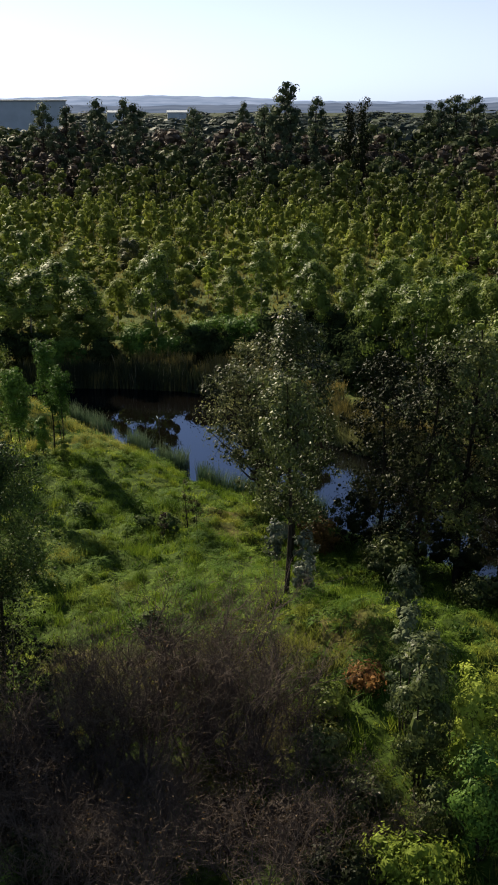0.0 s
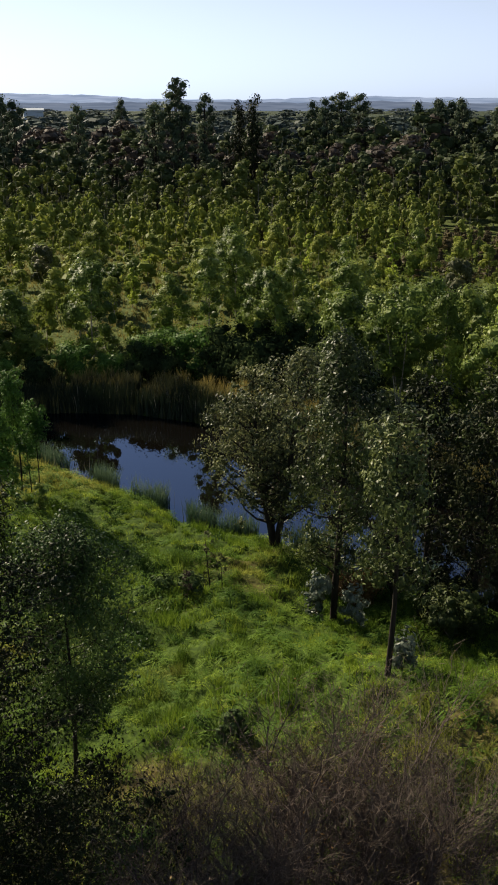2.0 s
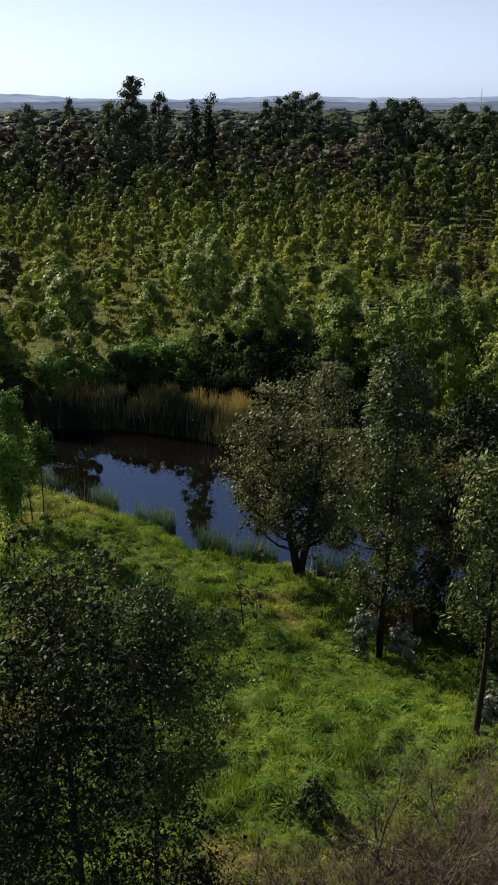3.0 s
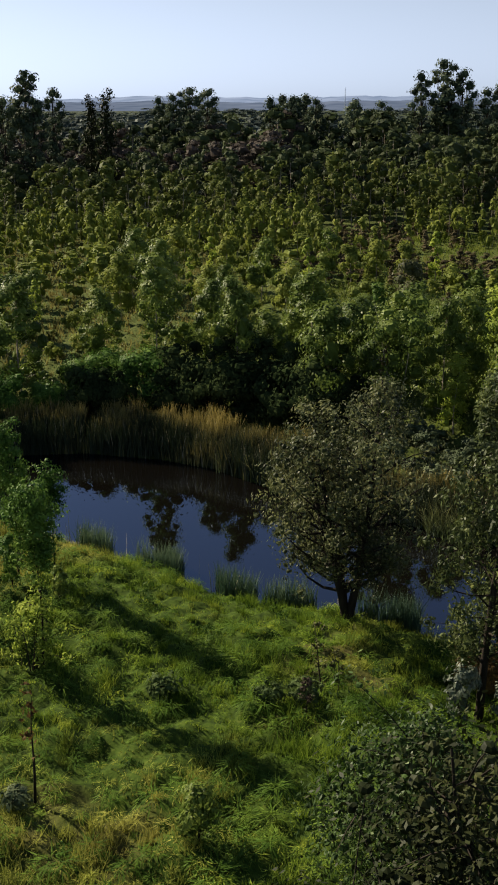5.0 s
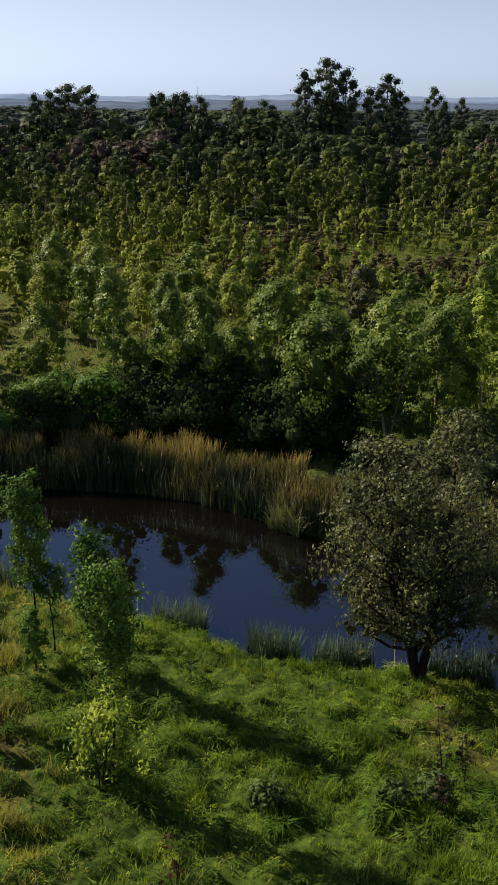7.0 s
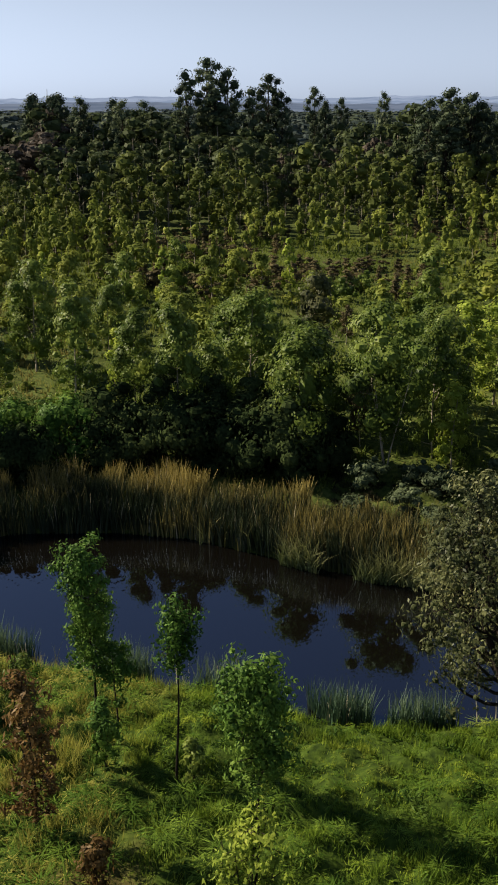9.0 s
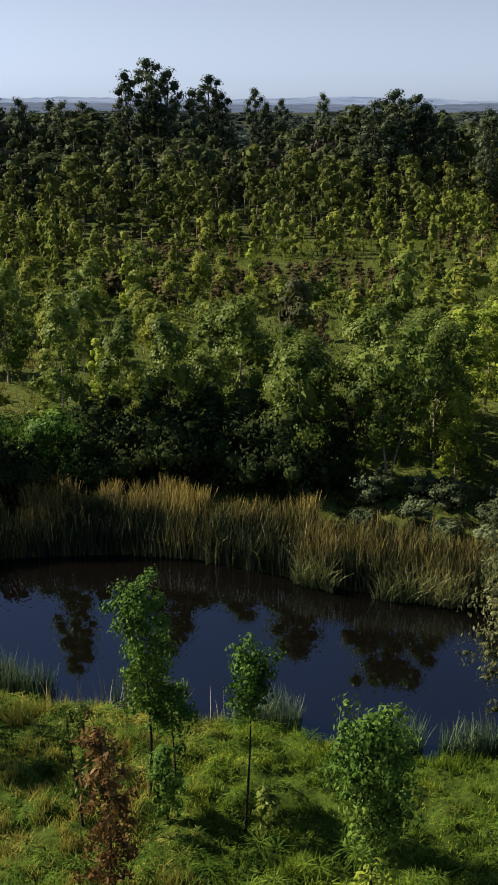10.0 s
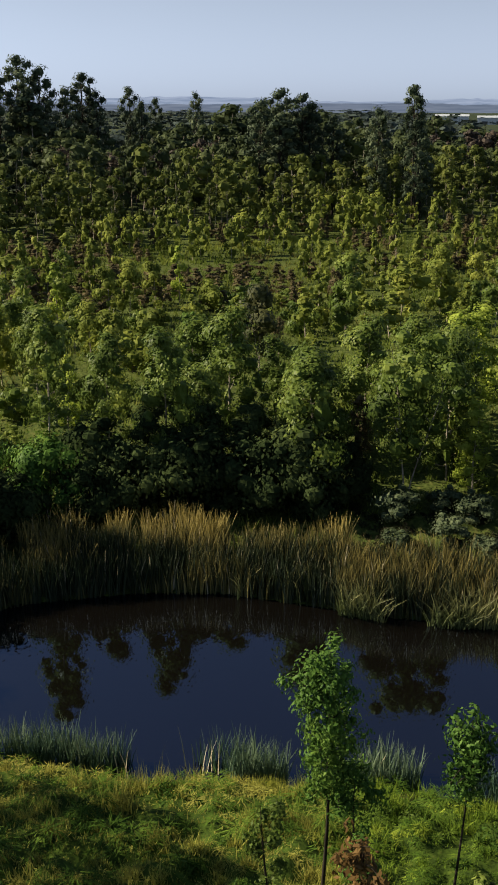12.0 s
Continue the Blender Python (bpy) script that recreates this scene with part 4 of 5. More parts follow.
FRONT_BUSH = [(-3.9, 41.9, 0, 1.0, 1.0), (-6.3, 42.9, 0, 0.8, 1.0), (7.9, 35.7, 2, 0.8, 1.2), (10.6, 34.5, 2, 0.7, 1.2), (13.6, 30.8, 1, 0.54, 1.1), (16.9, 27.8, 1, 0.68, 1.2), (10.6, 31.2, 2, 0.6, 1.2),
              (8.9, 33.6, 2, 0.6, 1.3), (12.6, 33.8, 2, 0.7, 1.3), (7.0, 34.2, 2, 0.5, 1.2), (11.6, 32.8, 2, 0.55, 1.2), (9.6, 32.4, 2, 0.45, 1.3), (13.8, 35.2, 2, 0.8, 1.2), (9.9, 35.7, 2, 0.6, 1.3)]
# the thicket behind the reeds; its shade is painted as dark leaves (kinds 1, 3)
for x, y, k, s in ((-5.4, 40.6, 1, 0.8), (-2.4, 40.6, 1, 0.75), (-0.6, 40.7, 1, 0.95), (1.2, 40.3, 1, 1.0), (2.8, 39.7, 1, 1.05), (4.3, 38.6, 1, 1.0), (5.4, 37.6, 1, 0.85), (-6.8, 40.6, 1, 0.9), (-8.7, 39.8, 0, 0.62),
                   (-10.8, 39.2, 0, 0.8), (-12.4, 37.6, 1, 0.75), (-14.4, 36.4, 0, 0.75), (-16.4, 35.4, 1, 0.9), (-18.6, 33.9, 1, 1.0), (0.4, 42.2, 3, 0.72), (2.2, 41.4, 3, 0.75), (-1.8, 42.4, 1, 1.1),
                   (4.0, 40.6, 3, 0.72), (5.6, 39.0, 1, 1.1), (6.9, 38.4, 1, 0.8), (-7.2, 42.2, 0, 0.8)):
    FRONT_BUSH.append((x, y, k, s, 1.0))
LABELS = ["young eucalyptus with pale trunk and green crown", "young olive-green tree with a rounded crown", "columnar young green eucalyptus",
          "bushy conical young tree with fresh green leaves", "several-stemmed pale-barked tree with spreading crown", "slim yellow-green plantation sapling", "tall slender tree with pale bare trunk"]
for x, y, k, s, w in FRONT:
    tree("bank_tree", LABELS[k] + " on the far bank", "tree", PROTO[k], x, y, x * 3 + y, s, "trees beyond the pond", w)
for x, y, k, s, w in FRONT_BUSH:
    tree("bank_bush", ("fresh green rounded bush behind the reeds", "thicket bush behind the reed belt, shade painted in dark leaves", "small grey-green shrub on bare dark ground", "tall thicket bush behind the reeds, shade painted in dark leaves")[k], "bush", BUSH[k], x, y, x * 3 + y, s, "bushes beyond the pond", w)

for x, y, s in ((8.9, 40.2, 0.8), (21.1, 65.9, 0.95), (13.4, 58.6, 0.6)):
    tree("rust_leaved_sapling", "sapling with browned dying leaves beyond the pond", "tree", RUST, x, y, x, s, "trees beyond the pond")

rng_field = np.random.default_rng(77)


def in_view(x, y):
    """The wedge of land that opens beyond the pond."""
    return -0.76 * (y + 22) + 18 < x < 0.76 * (y - 3.5) - 6


taken = [(a[0], a[1]) for a in FRONT + FRONT_BUSH]
count = 0
for tries in range(6000):
    x, y = rng_field.uniform(-50, 50), 42.5 + 36 * rng_field.uniform() ** 1.15
    if not in_view(x, y) or any((x - a) ** 2 + (y - b) ** 2 < 2.4**2 for a, b in taken) or shore_distance(np.array([x]), np.array([y]))[0] < 3.5:
        continue
    if noise.noise((x * 0.1, y * 0.1, 4)) > (0.08 if x < 6 else -0.06) and y > 43:
        continue
    taken.append((x, y))
    glade = -13 < x < -4.5 and y < 58
    if glade or rng_field.uniform() < (0.35 if y < 47 else 0.6):
        k = int(rng_field.integers(0, 3))
        tree("field_bush", "low dense bush in rough grass", "bush", FIELD_BUSH[k], x, y, rng_field.uniform(0, 6), rng_field.uniform(0.45, 1.0) * (0.7 if glade else 1), "bushes beyond the pond")
    else:
        k = int(rng_field.choice(6, p=[0.22, 0.22, 0.2, 0.18, 0.06, 0.12]))
        s = rng_field.uniform(0.65, 1.15) * (1.0 if y < 50 else 0.9)
        tree("plantation_tree", LABELS[k] + " in the plantation", "tree", FIELD[k], x, y, rng_field.uniform(0, 6), s, "trees beyond the pond")
    count += 1
    if count >= 230:
        break


def arrays(me):
    v = np.empty(len(me.vertices) * 3, np.float32)
    me.vertices.foreach_get("co", v)
    f = np.empty(len(me.loops), np.int32)
    me.loops.foreach_get("vertex_index", f)
    return v.reshape(-1, 3), f.reshape(-1, 4)


def woodland(name, label, spots, protos, leaf_mat, bark):
    """Many trees too far off to count, as one mesh."""
    wood, crown = Pile(), Pile()
    data = [(arrays(a), arrays(b)) for a, b in protos]
    for n, (x, y, z, s, w) in enumerate(spots):
        (wv, wf), (cv, cf) = data[n % len(data)]
        a = n * 2.39
        turn = np.array([[math.cos(a) * s * w, -math.sin(a) * s * w, 0], [math.sin(a) * s * w, math.cos(a) * s * w, 0], [0, 0, s]])
        wood.add(wv @ turn.T + (x, y, z), wf)
        crown.add(cv @ turn.T + (x, y, z), cf)
    n_wood = sum(len(f) for f in wood.f)
    crown.v, crown.f, shift = wood.v + crown.v, wood.f + [f + wood.n for f in crown.f], wood.n
    me = crown.mesh(name, bark)
    me.materials.append(leaf_mat)
    index = np.ones(len(me.polygons), np.int32)
    index[:n_wood] = 0
    me.polygons.foreach_set("material_index", index)
    tagged(new(name, me), label, "woods", kind="stuff")


MID = [tree_meshes(51 + i, 4.2, r, 0.05, form, 190, leaf=(0.4, 0.25), limbs=6, clumps=3, girth=0.02, sides=3, **PUFF)
       for i, (r, form) in enumerate([(0.8, "column"), (1.1, "cone"), (1.05, "round"), (0.6, "column"), (1.3, "round"), (0.65, "column")])]
TALL = [billow_meshes(61 + i, 10.0, r, foot, form, 7, 200, (0.62, 0.4), 0.5, 1.0, 0.014, loose=1.2, lump=0.92)
        for i, (r, foot, form) in enumerate([(1.5, 0.14, "column"), (1.9, 0.3, "round"), (1.3, 0.12, "column"), (1.9, 0.35, "round"), (1.6, 0.2, "column")])]
WOODS = [tree_meshes(66 + i, 11, 3.4, 0.05, form, 60, leaf=(1.6, 1.1), limbs=3, clumps=4, girth=0.02, sides=3, puff=True, stray=0.1, clump=0.55)
         for i, form in enumerate(["round", "column", "round"])]
spots_mid, spots_tall, spots_far = [], [], []
for tries in range(12000):
    y = rng_field.uniform(60, 128)
    x = rng_field.uniform(-0.76 * (y + 22) + 18, 0.76 * y - 6)
    edge = 109 + 0.2 * x + 12 * noise.noise((x * 0.05, y * 0.05, 0))
    if y > edge + 6 or len(spots_mid) > 680 or not in_view(x, y):
        continue
    if any((x - a) ** 2 + (y - b) ** 2 < (2.5 if y < 84 else 2.1)**2 for a, b in taken):
        continue
    if noise.noise((x * 0.05, y * 0.09, 9)) > (0.24 if x < 4 else -0.1):
        continue
    taken.append((x, y))
    spots_mid.append((x, y, height_at(x, y), rng_field.uniform(0.8, 1.2), rng_field.uniform(0.65, 0.95)) if y > 84 else (x, y, height_at(x, y), rng_field.uniform(0.45, 1.0) * (1.1 if x < 0 else 0.9), rng_field.uniform(1.1, 1.6)))
for tries in range(13000):
    y = rng_field.uniform(100, 182)
    x = rng_field.uniform(-0.76 * (y + 22) + 14, 0.76 * y)
    edge = 109 + 0.2 * x + 12 * noise.noise((x * 0.05, y * 0.05, 0))
    if y < edge - 4 or len(spots_tall) > 900:
        continue
    if any((x - a[0]) ** 2 + (y - a[1]) ** 2 < (2.45 if x > -4 else 2.9)**2 for a in spots_tall):
        continue
    s = rng_field.uniform(0.75, 1.1) * (1 + 0.25 * noise.noise((x * 0.04, y * 0.04, 2))) * (0.66 + (0.6 if x > -4 else 0.42) * min(1, max(0, (y - edge) / 60)))
    spots_tall.append((x, y, height_at(x, y), s, rng_field.uniform(0.9, 1.3) * (1.25 if y > 132 + 0.2 * x else 1.0)))
for tries in range(1050):
    a, d = rng_field.uniform(-0.72, 0.72), 188 * 10 ** rng_field.uniform(0, 1.0)
    x, y = math.sin(a) * d, math.cos(a) * d
    if (noise.noise((x * 0.006, y * 0.006, 5)) > 0.25 or x > 0.62 * y) and d > 260:
        continue
    grow = (d / 165) ** 0.25
    spots_far.append((x, y, 1.0, rng_field.uniform(0.7, 1.15) * (1 if d < 600 else 0.8), rng_field.uniform(0.9, 1.3) * grow * (1 + d / 700)))
woodland("young_plantation", "young yellow-green plantation trees in rows over rough grass", spots_mid, MID, LEAF["plant"], BARK_PALE)
spots_dry = []
for tries in range(3000):
    x, y = rng_field.uniform(-30, 70), rng_field.uniform(70, 112)
    if in_view(x, y) and noise.noise((x * 0.04, y * 0.09, 31)) > (0.05 if x > 0 else 0.3) and len(spots_dry) < 200:
        spots_dry.append((x, y, height_at(x, y), rng_field.uniform(0.2, 0.42), rng_field.uniform(1.5, 2.4)))
for tries in range(900):
    x, y = rng_field.uniform(-40, 70), rng_field.uniform(98, 120)
    if in_view(x, y) and noise.noise((x * 0.05, y * 0.1, 33)) > -0.1 and len(spots_dry) < 420:
        spots_dry.append((x, y, height_at(x, y), rng_field.uniform(0.22, 0.5), rng_field.uniform(1.1, 1.9)))
woodland("dry_brushwood", "low brown dry brushwood between the plantation rows", spots_dry, MID[:3], LEAF["brush"], BARK_DARK)
front_rows = [a for a in spots_tall if a[1] < 126 + 0.2 * a[0] + 8 * noise.noise((a[0] * 0.06, 7, 0))]
back_rows = [a for a in spots_tall if a not in front_rows]
bare_rows = [a for a in back_rows if noise.noise((a[0] * 0.035, a[1] * 0.05, 17)) > (0.13 if a[0] < 0 else 0.42)]
back_rows = [a for a in back_rows if a not in bare_rows]
woodland("bare_woods", "brown leafless trees among the eucalyptus woods", bare_rows, TALL, LEAF["bare"], BARK_DARK)
woodland("eucalyptus_plantation", "dense tall eucalyptus plantation with pale thin trunks", front_rows, TALL, LEAF["far"], BARK_PALE)
woodland("eucalyptus_woods", "older darker eucalyptus wood behind the plantation", back_rows, TALL, LEAF["back"], BARK_PALE)
woodland("distant_woods", "distant dark woods towards the horizon, haze tinted into the leaves", spots_far, WOODS, LEAF["haze"], BARK_DARK)

# ---------------------------------------------------------------- old trees on the skyline
OLD = [billow_meshes(71, 18, 3.0, 0.34, "umbrella", 30, 2400, (0.4, 0.25), 0.24, 0.6, 0.026, bark=BARK_DARK, loose=1.7),
       billow_meshes(72, 18, 2.6, 0.28, "round", 32, 2400, (0.4, 0.25), 0.27, 0.8, 0.026, bark=BARK_DARK, loose=1.7),
       billow_meshes(73, 18, 1.8, 0.62, "round", 16, 1500, (0.38, 0.24), 0.34, 0.8, 0.02, bark=BARK_DARK, loose=1.6),
       billow_meshes(74, 18, 2.4, 0.08, "column", 34, 2400, (0.4, 0.25), 0.3, 0.9, 0.026, bark=BARK_DARK, loose=1.7)]
RADIUS = (3.0, 2.6, 1.8, 2.4)
CONIFER = tree_meshes(81, 16, 2.6, 0.08, "cone", 2200, leaf=(0.5, 0.24), limbs=30, clumps=40, girth=0.03, leaf_mat="dark", bark=BARK_DARK)
# x, y, prototype, height, crown radius
SKYLINE = [(22.5, 176.4, 0, 21.6, 3.3), (19.5, 174.8, 1, 19.4, 2.6), (26.1, 175.9, 1, 19.8, 2.8), (23.5, 172.5, 3, 17.0, 3.2), (33.1, 178.6, 0, 19.2, 3.0), (30.5, 176.0, 1, 16.8, 2.6), (35.4, 177.0, 1, 16.4, 2.0),
           (41.8, 180.7, 0, 17.2, 2.0), (43.0, 178.0, 3, 15.0, 1.7), (47.3, 184.5, 0, 15.5, 1.6), (57.5, 191.9, 1, 16.4, 1.7), (49.7, 138.5, 0, 16.5, 2.8), (46.3, 137.6, 1, 14.9, 2.3), (52.1, 136.5, 0, 15.8, 2.4),
           (48.2, 135.0, 3, 13.4, 2.6), (53.4, 137.4, 1, 14.6, 2.4), (55.4, 133.9, 3, 13.2, 1.9), (58.5, 118.7, 2, 16.6, 1.5), (58.2, 117.6, 1, 12.6, 1.6), (56.2, 123.6, 1, 13.9, 1.8), (61.0, 121.0, 3, 12.4, 1.6), (58.9, 147.0, 1, 13.9, 1.4),
           (-4.9, 196.4, 3, 16.2, 2.8), (-0.6, 196.4, 3, 16.3, 2.8), (-2.8, 194.0, 1, 15.6, 2.8), (8.4, 191.0, 3, 15.4, 2.4), (13.2, 180.6, 1, 14.8, 2.5), (-5.5, 167.4, 3, 15.7, 2.0), (-2.0, 169.7, 3, 15.8, 2.1), (1.9, 166.0, 1, 15.3, 2.0),
           (7.9, 163.2, 1, 14.9, 2.0), (-18.7, 170.7, 0, 17.2, 3.0), (-16.3, 173.9, 0, 17.0, 3.0), (-21.5, 171.5, 1, 16.0, 2.2), (-24.4, 174.9, 1, 15.6, 2.0), (-34.4, 127.1, 2, 18.6, 2.0), (-32.6, 125.2, 1, 15.4, 2.1), (-36.6, 126.0, 1, 15.3, 2.2),
           (-34.0, 140.0, 0, 16.8, 1.9), (-65.5, 128.7, 1, 16.3, 2.3), (-63.2, 133.0, 1, 16.4, 1.9), (-58.2, 127.3, 1, 15.6, 2.4), (-78.6, 132.3, 1, 15.8, 2.4), (-72.0, 130.0, 1, 15.3, 2.2), (-63.3, 180.1, 1, 16.0, 1.8), (-50.3, 131.1, 1, 15.0, 1.9), (-45.0, 150.0, 1, 15.2, 1.8)]
for x, y, k, tall, wide in SKYLINE:
    size = tall / 18
    tree("tall_eucalyptus", "tall old eucalyptus with dark clumped crown above the plantation", "tree", OLD[k], x, y, x + y, size, "old trees on the skyline", wide / RADIUS[k] / size)
for x, y, tall in ((-26.2, 140.5, 16.9), (-29.0, 141.2, 16.0)):
    tree("conifer", "dark pointed conifer above the plantation", "tree", CONIFER, x, y, x, tall / 16, "old trees on the skyline", 0.7)

# ---------------------------------------------------------------- reeds and grass


def blades(rng, x, y, z, tall, wide, lean, segs=2):
    """Narrow bent blades, one strip each."""
    n = len(x)
    a = rng.uniform(0, 2 * np.pi, n)
    b = rng.uniform(0, 2 * np.pi, n)
    bend = lean * rng.uniform(0.2, 1.3, n)
    rows = []
    for i in range(segs + 1):
        u = i / segs
        out = bend * tall * u**1.8
        cx, cy, cz = x + np.cos(a) * out, y + np.sin(a) * out, z + tall * u * (1 - 0.25 * bend * u)
        w = wide * (1 - 0.9 * u) * 0.5
        rows.append(np.stack([np.stack([cx - np.cos(b) * w, cy - np.sin(b) * w, cz], 1), np.stack([cx + np.cos(b) * w, cy + np.sin(b) * w, cz], 1)], 1))
    if segs == 1:
        v = np.concatenate([rows[0], rows[1].mean(1, keepdims=True)], 1)
        return v.reshape(-1, 3), np.arange(3 * n).reshape(-1, 3)
    v = np.stack(rows, 1).reshape(n, -1, 3)
    f = np.array([(2 * i, 2 * i + 1, 2 * i + 3, 2 * i + 2) for i in range(segs)])
    k = v.shape[1]
    return v.reshape(-1, 3), (np.arange(n)[:, None, None] * k + f[None]).reshape(-1, 4)


def reed_belt(name, label, seed, line, depth, n, tall, wide, material, lean=0.16, gaps=-1.0, end=1.0):
    rng = np.random.default_rng(seed)
    line = np.array(line, float)
    seg = np.linalg.norm(np.diff(line, axis=0), axis=1)
    at = np.concatenate([[0], np.cumsum(seg)])
    s = rng.uniform(0, at[-1], n)
    x, y = np.interp(s, at, line[:, 0]), np.interp(s, at, line[:, 1])
    i = np.clip(np.searchsorted(at, s) - 1, 0, len(seg) - 1)
    nx, ny = -np.diff(line[:, 1])[i] / seg[i], np.diff(line[:, 0])[i] / seg[i]
    off = rng.uniform(depth[0], depth[1], n) * (0.88 + 0.14 * np.sin(s * 1.3) + 0.1 * np.sin(s * 3.7)) * (1 + (end - 1) * np.clip(s / at[-1] * 1.6 - 0.5, 0, 1))
    x, y = x + nx * off, y + ny * off
    lump = np.array([noise.noise((a * 0.5, b * 0.5, seed)) for a, b in zip(x, y)])
    keep = lump > gaps
    x, y, lump = x[keep], y[keep], lump[keep]
    h = rng.uniform(*tall, len(x)) * (1 + 0.16 * lump)
    z = np.maximum(heights(x, y), -0.25)
    v, f = blades(rng, x, y, z, h, wide, lean, 3)
    tagged(new(name, mesh_of(name, v, f, material)), label, "reeds", kind="stuff")


FAR_SHORE = [(-16, 33.3), (-10, 35.8), (-6, 36.6), (-2.2, 35.9), (0.6, 34.7), (1.7, 33.7), (3.7, 32.0), (5.2, 30.7), (7.8, 29.2), (9.4, 28.3), (12, 26.7), (16, 24.6)]
reed_belt("reed_belt", "dense belt of tall cattails, dry golden tips over green blades, shade painted at the foot", 5, FAR_SHORE, (-0.1, 3.4), 22000, (1.0, 1.55), 0.058, REED_FAR, 0.24, end=0.6)
reed_belt("seed_heads", "pale fluffy seed heads standing over the cattails", 15, FAR_SHORE, (-0.1, 3.4), 300, (1.2, 1.6), 0.04, FLUFF, 0.25, end=0.6)
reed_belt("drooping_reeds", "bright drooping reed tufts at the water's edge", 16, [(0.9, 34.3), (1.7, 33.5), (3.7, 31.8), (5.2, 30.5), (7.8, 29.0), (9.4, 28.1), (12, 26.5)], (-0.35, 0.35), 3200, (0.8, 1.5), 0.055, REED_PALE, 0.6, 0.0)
NEAR_SHORE = [(-9, 28.2), (-7.9, 27.5), (-5.3, 25.4), (-3.4, 24.7), (-1.3, 23.4), (0.8, 22.5), (2.5, 21.0), (4.5, 20.3), (6.6, 20.2), (9.4, 18.8), (13, 17.5)]
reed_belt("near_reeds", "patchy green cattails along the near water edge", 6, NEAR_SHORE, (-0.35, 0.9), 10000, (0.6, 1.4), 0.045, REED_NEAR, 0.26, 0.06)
reed_belt("seed_heads", "pale seed heads over the near cattails", 17, NEAR_SHORE, (-0.3, 0.8), 110, (0.9, 1.4), 0.04, FLUFF, 0.2, 0.05)


def grass_field(name, label, seed, n, box, tall, wide, material, pick, segs=1):
    rng = np.random.default_rng(seed)
    x, y = rng.uniform(box[0], box[2], n), rng.uniform(box[1], box[3], n)
    d = shore_distance(x, y)
    keep = (d > 0.1) & pick(x, y, rng)
    x, y = x[keep], y[keep]
    each = 4
    x, y = np.repeat(x, each) + rng.normal(0, 0.05, len(x) * each), np.repeat(y, each) + rng.normal(0, 0.05, len(y) * each)
    lump = np.array([noise.noise((a * 0.9, b * 0.9, seed)) + 0.8 * noise.noise((a * 0.3, b * 0.3, seed)) for a, b in zip(x[::each], y[::each])]).repeat(each)
    h = rng.uniform(*tall, len(x)) * np.clip(1 + 1.1 * lump, 0.5, 2.2)
    v, f = blades(rng, x, y, heights(x, y) - 0.02, h, wide, 0.5, segs)
    tagged(new(name, mesh_of(name, v, f, material)), label, "grass", kind="stuff")


def bank_side(x, y, rng):
    thin = np.clip(np.minimum(-0.4 - y, np.minimum(x - 9, 18.5 - x)), 0, 1) * 0.72      # little grows under the shrubs
    return (rng.uniform(size=len(x)) > thin) & (y < 26.5 - 0.28 * x + 2) & (x > -0.62 * (y + 22) + 6) & (x < 0.2 * (y + 22) + 22)


def tussock_grass(name, label, seed, n, each, material, span=(0.07, 0.16)):
    """Clumps of grass whose blades arch out from a common root."""
    rng = np.random.default_rng(seed)
    x, y = rng.uniform(-16, 27, n), rng.uniform(-11, 30, n)
    keep = (shore_distance(x, y) > 0.15) & bank_side(x, y, rng)
    x, y = x[keep], y[keep]
    lump = np.array([noise.noise((a * 0.8, b * 0.8, seed)) + 0.9 * noise.noise((a * 0.25, b * 0.25, seed)) for a, b in zip(x, y)])
    size = rng.uniform(*span, len(x)) * np.clip(1 + 1.3 * lump, 0.5, 1.5)
    m = len(x) * each
    a, t = rng.uniform(0, 6.283, m), rng.uniform(0, 1.15, m)
    s = size.repeat(each) * rng.uniform(0.75, 1.15, m)
    px, py = x.repeat(each), y.repeat(each)
    z = heights(x, y).repeat(each) - 0.04

    def dome(angle, grow, turn):
        return np.stack([px + np.cos(a + turn) * np.sin(angle) * s * grow, py + np.sin(a + turn) * np.sin(angle) * s * grow, z + np.cos(angle) * s * grow * 0.95], 1)

    w = (0.03 + 0.012 / s) / (0.25 + np.sin(t))
    v = np.stack([dome(t, 0.85, -w), dome(t, 0.85, w), dome(t + rng.uniform(0.35, 0.75, m), rng.uniform(1.05, 1.4, m), rng.normal(0, 0.15, m))], 1)
    tagged(new(name, mesh_of(name, v.reshape(-1, 3), np.arange(3 * m).reshape(-1, 3), material)), label, "grass", kind="stuff")


def grass_clumps(name, label, seed, n, each, material):
    """Upright tufts of thin blades that stand above the turf."""
    rng = np.random.default_rng(seed)
    x, y = rng.uniform(-16, 27, n), rng.uniform(-11, 30, n)
    keep = (shore_distance(x, y) > 0.3) & bank_side(x, y, rng)
    x, y = x[keep], y[keep]
    lump = np.array([noise.noise((a * 0.35, b * 0.35, seed)) for a, b in zip(x, y)])
    size = (rng.uniform(0.2, 0.4, len(x)) * np.clip(1 + 1.1 * lump, 0.6, 1.6)).repeat(each)
    px = x.repeat(each) + rng.normal(0, 0.4, len(size)) * size
    py = y.repeat(each) + rng.normal(0, 0.4, len(size)) * size
    v, f = blades(rng, px, py, heights(px, py) - 0.03, size * rng.uniform(0.7, 1.3, len(size)), 0.026, 0.55, 1)
    tagged(new(name, mesh_of(name, v, f, material)), label, "grass", kind="stuff")


tussock_grass("tussock_grass", "lumpy clumps of long green grass on the bank", 31, 11000, 26, GRASS, (0.1, 0.22))
tussock_grass("rank_tussocks", "rank dark green grass tussocks scattered over the bank", 37, 4600, 60, RANK, (0.17, 0.36))
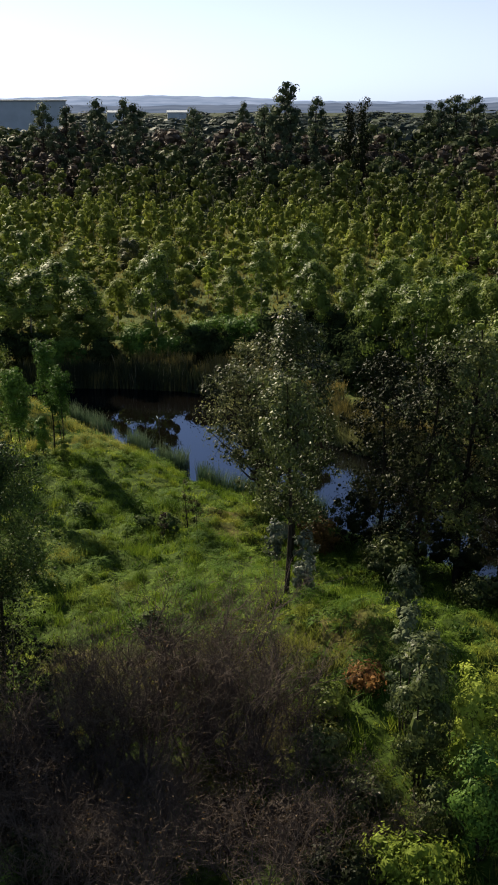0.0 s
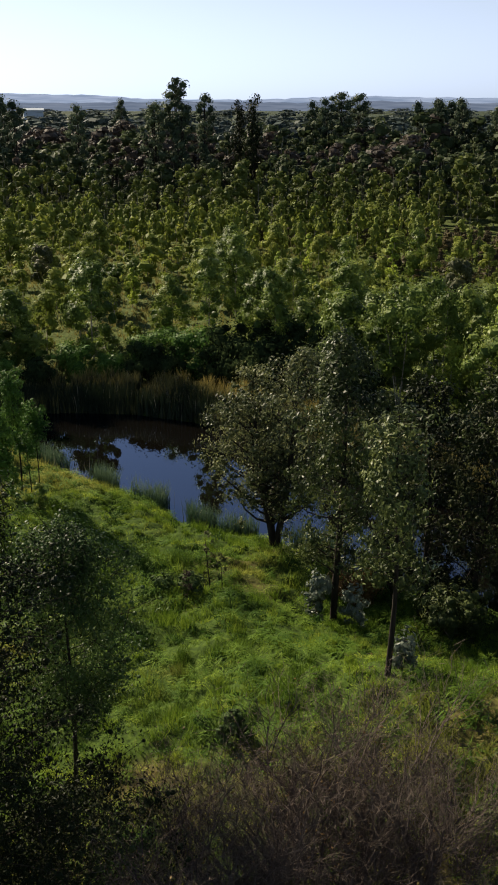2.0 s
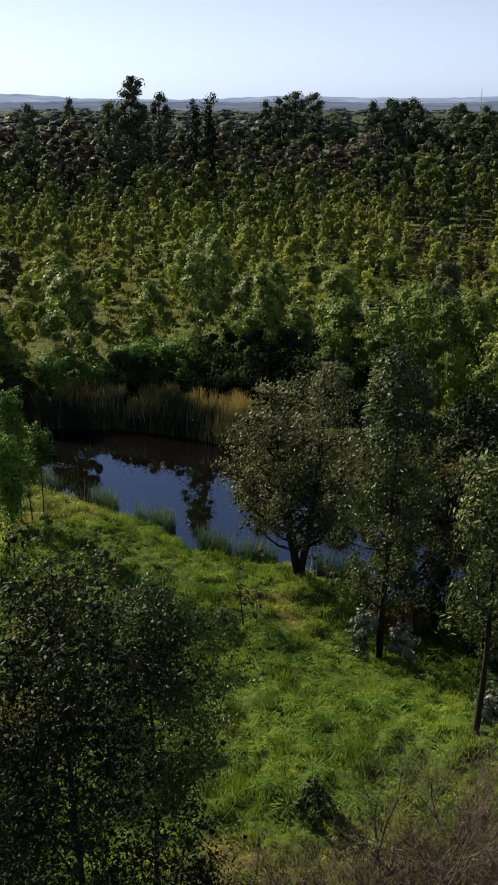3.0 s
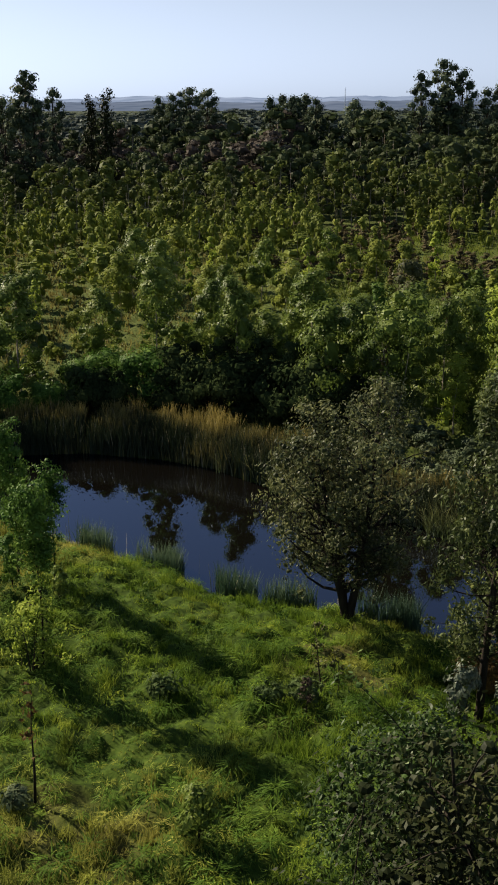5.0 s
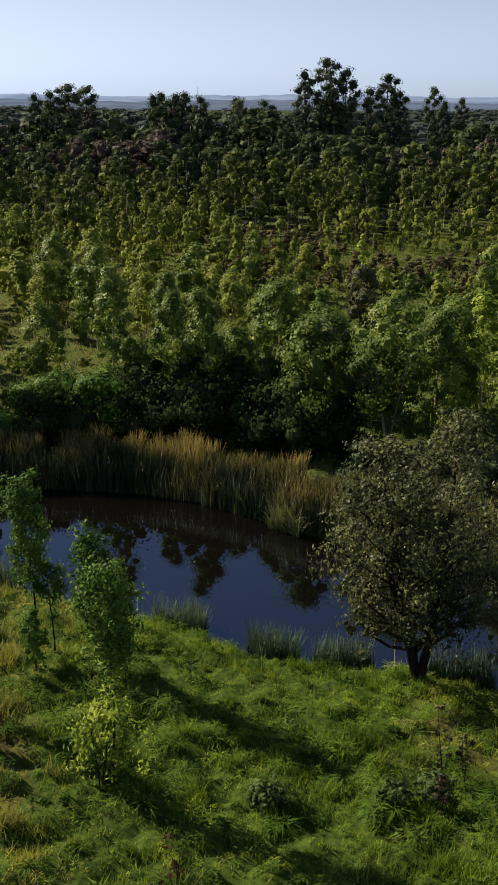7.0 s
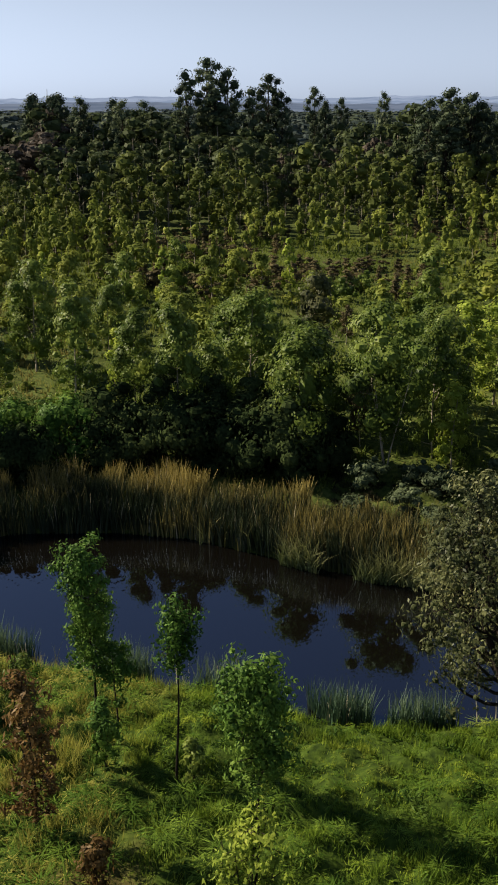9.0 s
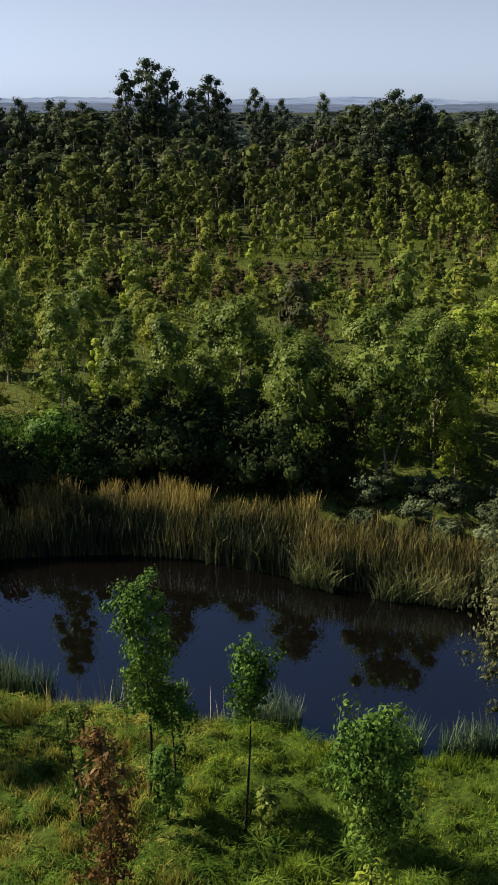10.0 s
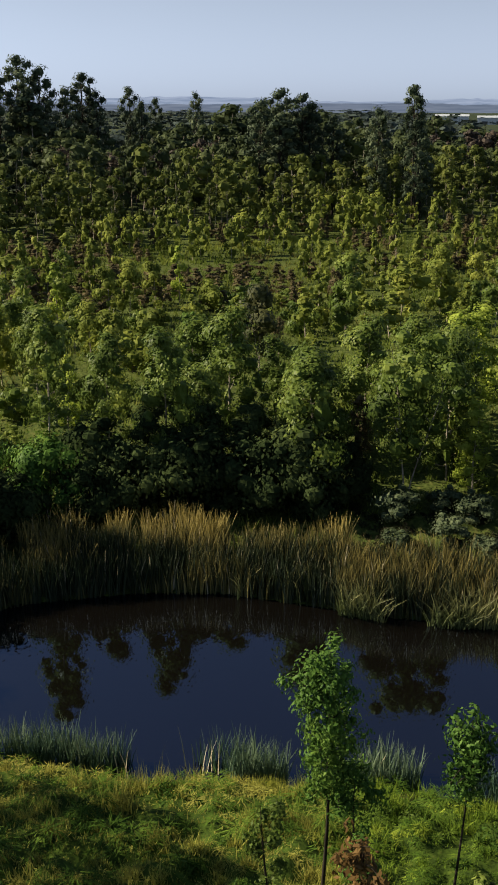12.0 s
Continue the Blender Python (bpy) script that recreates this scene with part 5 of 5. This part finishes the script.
grass_clumps("tall_tussocks", "tall clumps of bright green grass on the bank", 39, 2600, 70, GRASS)
grass_field("bank_grass", "lush uneven green grass on the sunlit bank", 8, 48000, (-16, -11, 27, 30), (0.06, 0.18), 0.032, GRASS, bank_side)
grass_field("meadow_grass", "rough grass between the plantation trees", 9, 34000, (-56, 36, 56, 112), (0.2, 0.5), 0.09, MEADOW, lambda x, y, rng: (x > -0.76 * (y + 22) + 18) & (x < 0.76 * y - 8))

# ---------------------------------------------------------------- far buildings
# wall metal lightened to blue-grey: distance haze is in the colour
METAL_HAZED = plain("sheet_metal_hazed", (0.36, 0.41, 0.47), 0.85, 0.12, 0.3)
METAL_ROOF = plain("sheet_metal_roof", (0.15, 0.17, 0.19), 0.95, 0.12, 0.3)
METAL_PALE = plain("sheet_metal_pale", (0.4, 0.43, 0.46), 0.45, 0.1, 0.3)
DARK_GLASS = plain("dark_opening", (0.03, 0.035, 0.04), 0.3, 0.1, 0.5)


def block(name, parent, size, at, material, gable=0.0):
    """A box on its footprint; with a gable its top is a shallow roof with a ridge."""
    bm = bmesh.new()
    lx, ly, lz = size
    low = [bm.verts.new((sx * lx / 2, sy * ly / 2, 0)) for sx, sy in ((-1, -1), (1, -1), (1, 1), (-1, 1))]
    top = [bm.verts.new((v.co.x, v.co.y, lz)) for v in low]
    bm.faces.new(low[::-1])
    for i in range(4):
        bm.faces.new((low[i], low[(i + 1) % 4], top[(i + 1) % 4], top[i]))
    if gable:
        a, b = bm.verts.new((-lx / 2, 0, lz + gable)), bm.verts.new((lx / 2, 0, lz + gable))
        for ring in ((top[0], top[1], b, a), (top[2], top[3], a, b), (top[3], top[0], a), (top[1], top[2], b)):
            bm.faces.new(ring)
    else:
        bm.faces.new(top)
    me = bpy.data.meshes.new(name)
    bm.to_mesh(me)
    bm.free()
    me.materials.append(material)
    ob = new(name, me)
    ob.parent, ob.location = parent, at
    return ob


def warehouse(label, x, y, turn, size, wall, roof, doors=3, pitch=0.08):
    base = new("warehouse")
    base.matrix_world = pose(x, y, height_at(x, y), 0, 0, turn)
    lx, ly, lz = size
    block("wall", base, size, (0, 0, 0), wall)
    block("roof", base, (lx + 0.8, ly + 0.8, 0.3), (0, 0, lz), roof, ly * pitch)
    for i in range(doors):
        block("door", base, (lx / doors * 0.4, 0.3, lz * 0.5), ((i + 0.5) * lx / doors - lx / 2, -ly / 2 - 0.05, 0), DARK_GLASS)
    tagged(base, label, "warehouse")


for x, y, turn in ((-270, 495, 30), (-243, 512, 28)):
    warehouse("pale-roofed shed among distant trees", x, y, turn, (10, 8, 11.6), METAL_HAZED, METAL_PALE, 2, 0.12)
warehouse("long industrial shed beyond the woods, haze painted into its blue-grey walls", -190.5, 271, 33.7, (50, 26, 16.6), METAL_HAZED, METAL_ROOF, pitch=0.008)
for x, y, turn, lx, lz in ((481, 757, -33, 26, 6), (512, 737, -35, 34, 5), (545, 716, -37, 30, 6)):
    warehouse("low pale industrial shed on the plain", x, y, turn, (lx, 18, lz), METAL_PALE, METAL_PALE)


def radio_mast(x, y, tall):
    base = new("radio_mast")
    base.matrix_world = pose(x, y, height_at(x, y))
    legs = [(0.9 * math.cos(i * 2.094), 0.9 * math.sin(i * 2.094)) for i in range(3)]
    for lx, ly in legs:
        pile = Pile()
        tube(pile, [(lx, ly, 0), (lx * 0.5, ly * 0.5, tall)], [0.22, 0.16], 5)
        part("leg", pile.mesh("leg", METAL_PALE), base)
    for k in range(9):
        z = tall * (k + 0.5) / 9
        pile = Pile()
        s = 1 - 0.5 * z / tall
        ring = [(lx * s, ly * s, z) for lx, ly in legs + legs[:1]]
        for p, q in zip(ring, ring[1:]):
            tube(pile, [p, q], [0.08, 0.08], 4)
        part("brace", pile.mesh("brace", METAL_PALE), base)
    tagged(base, "slender lattice radio mast on the horizon", "mast")


radio_mast(8.9, 1468, 34)
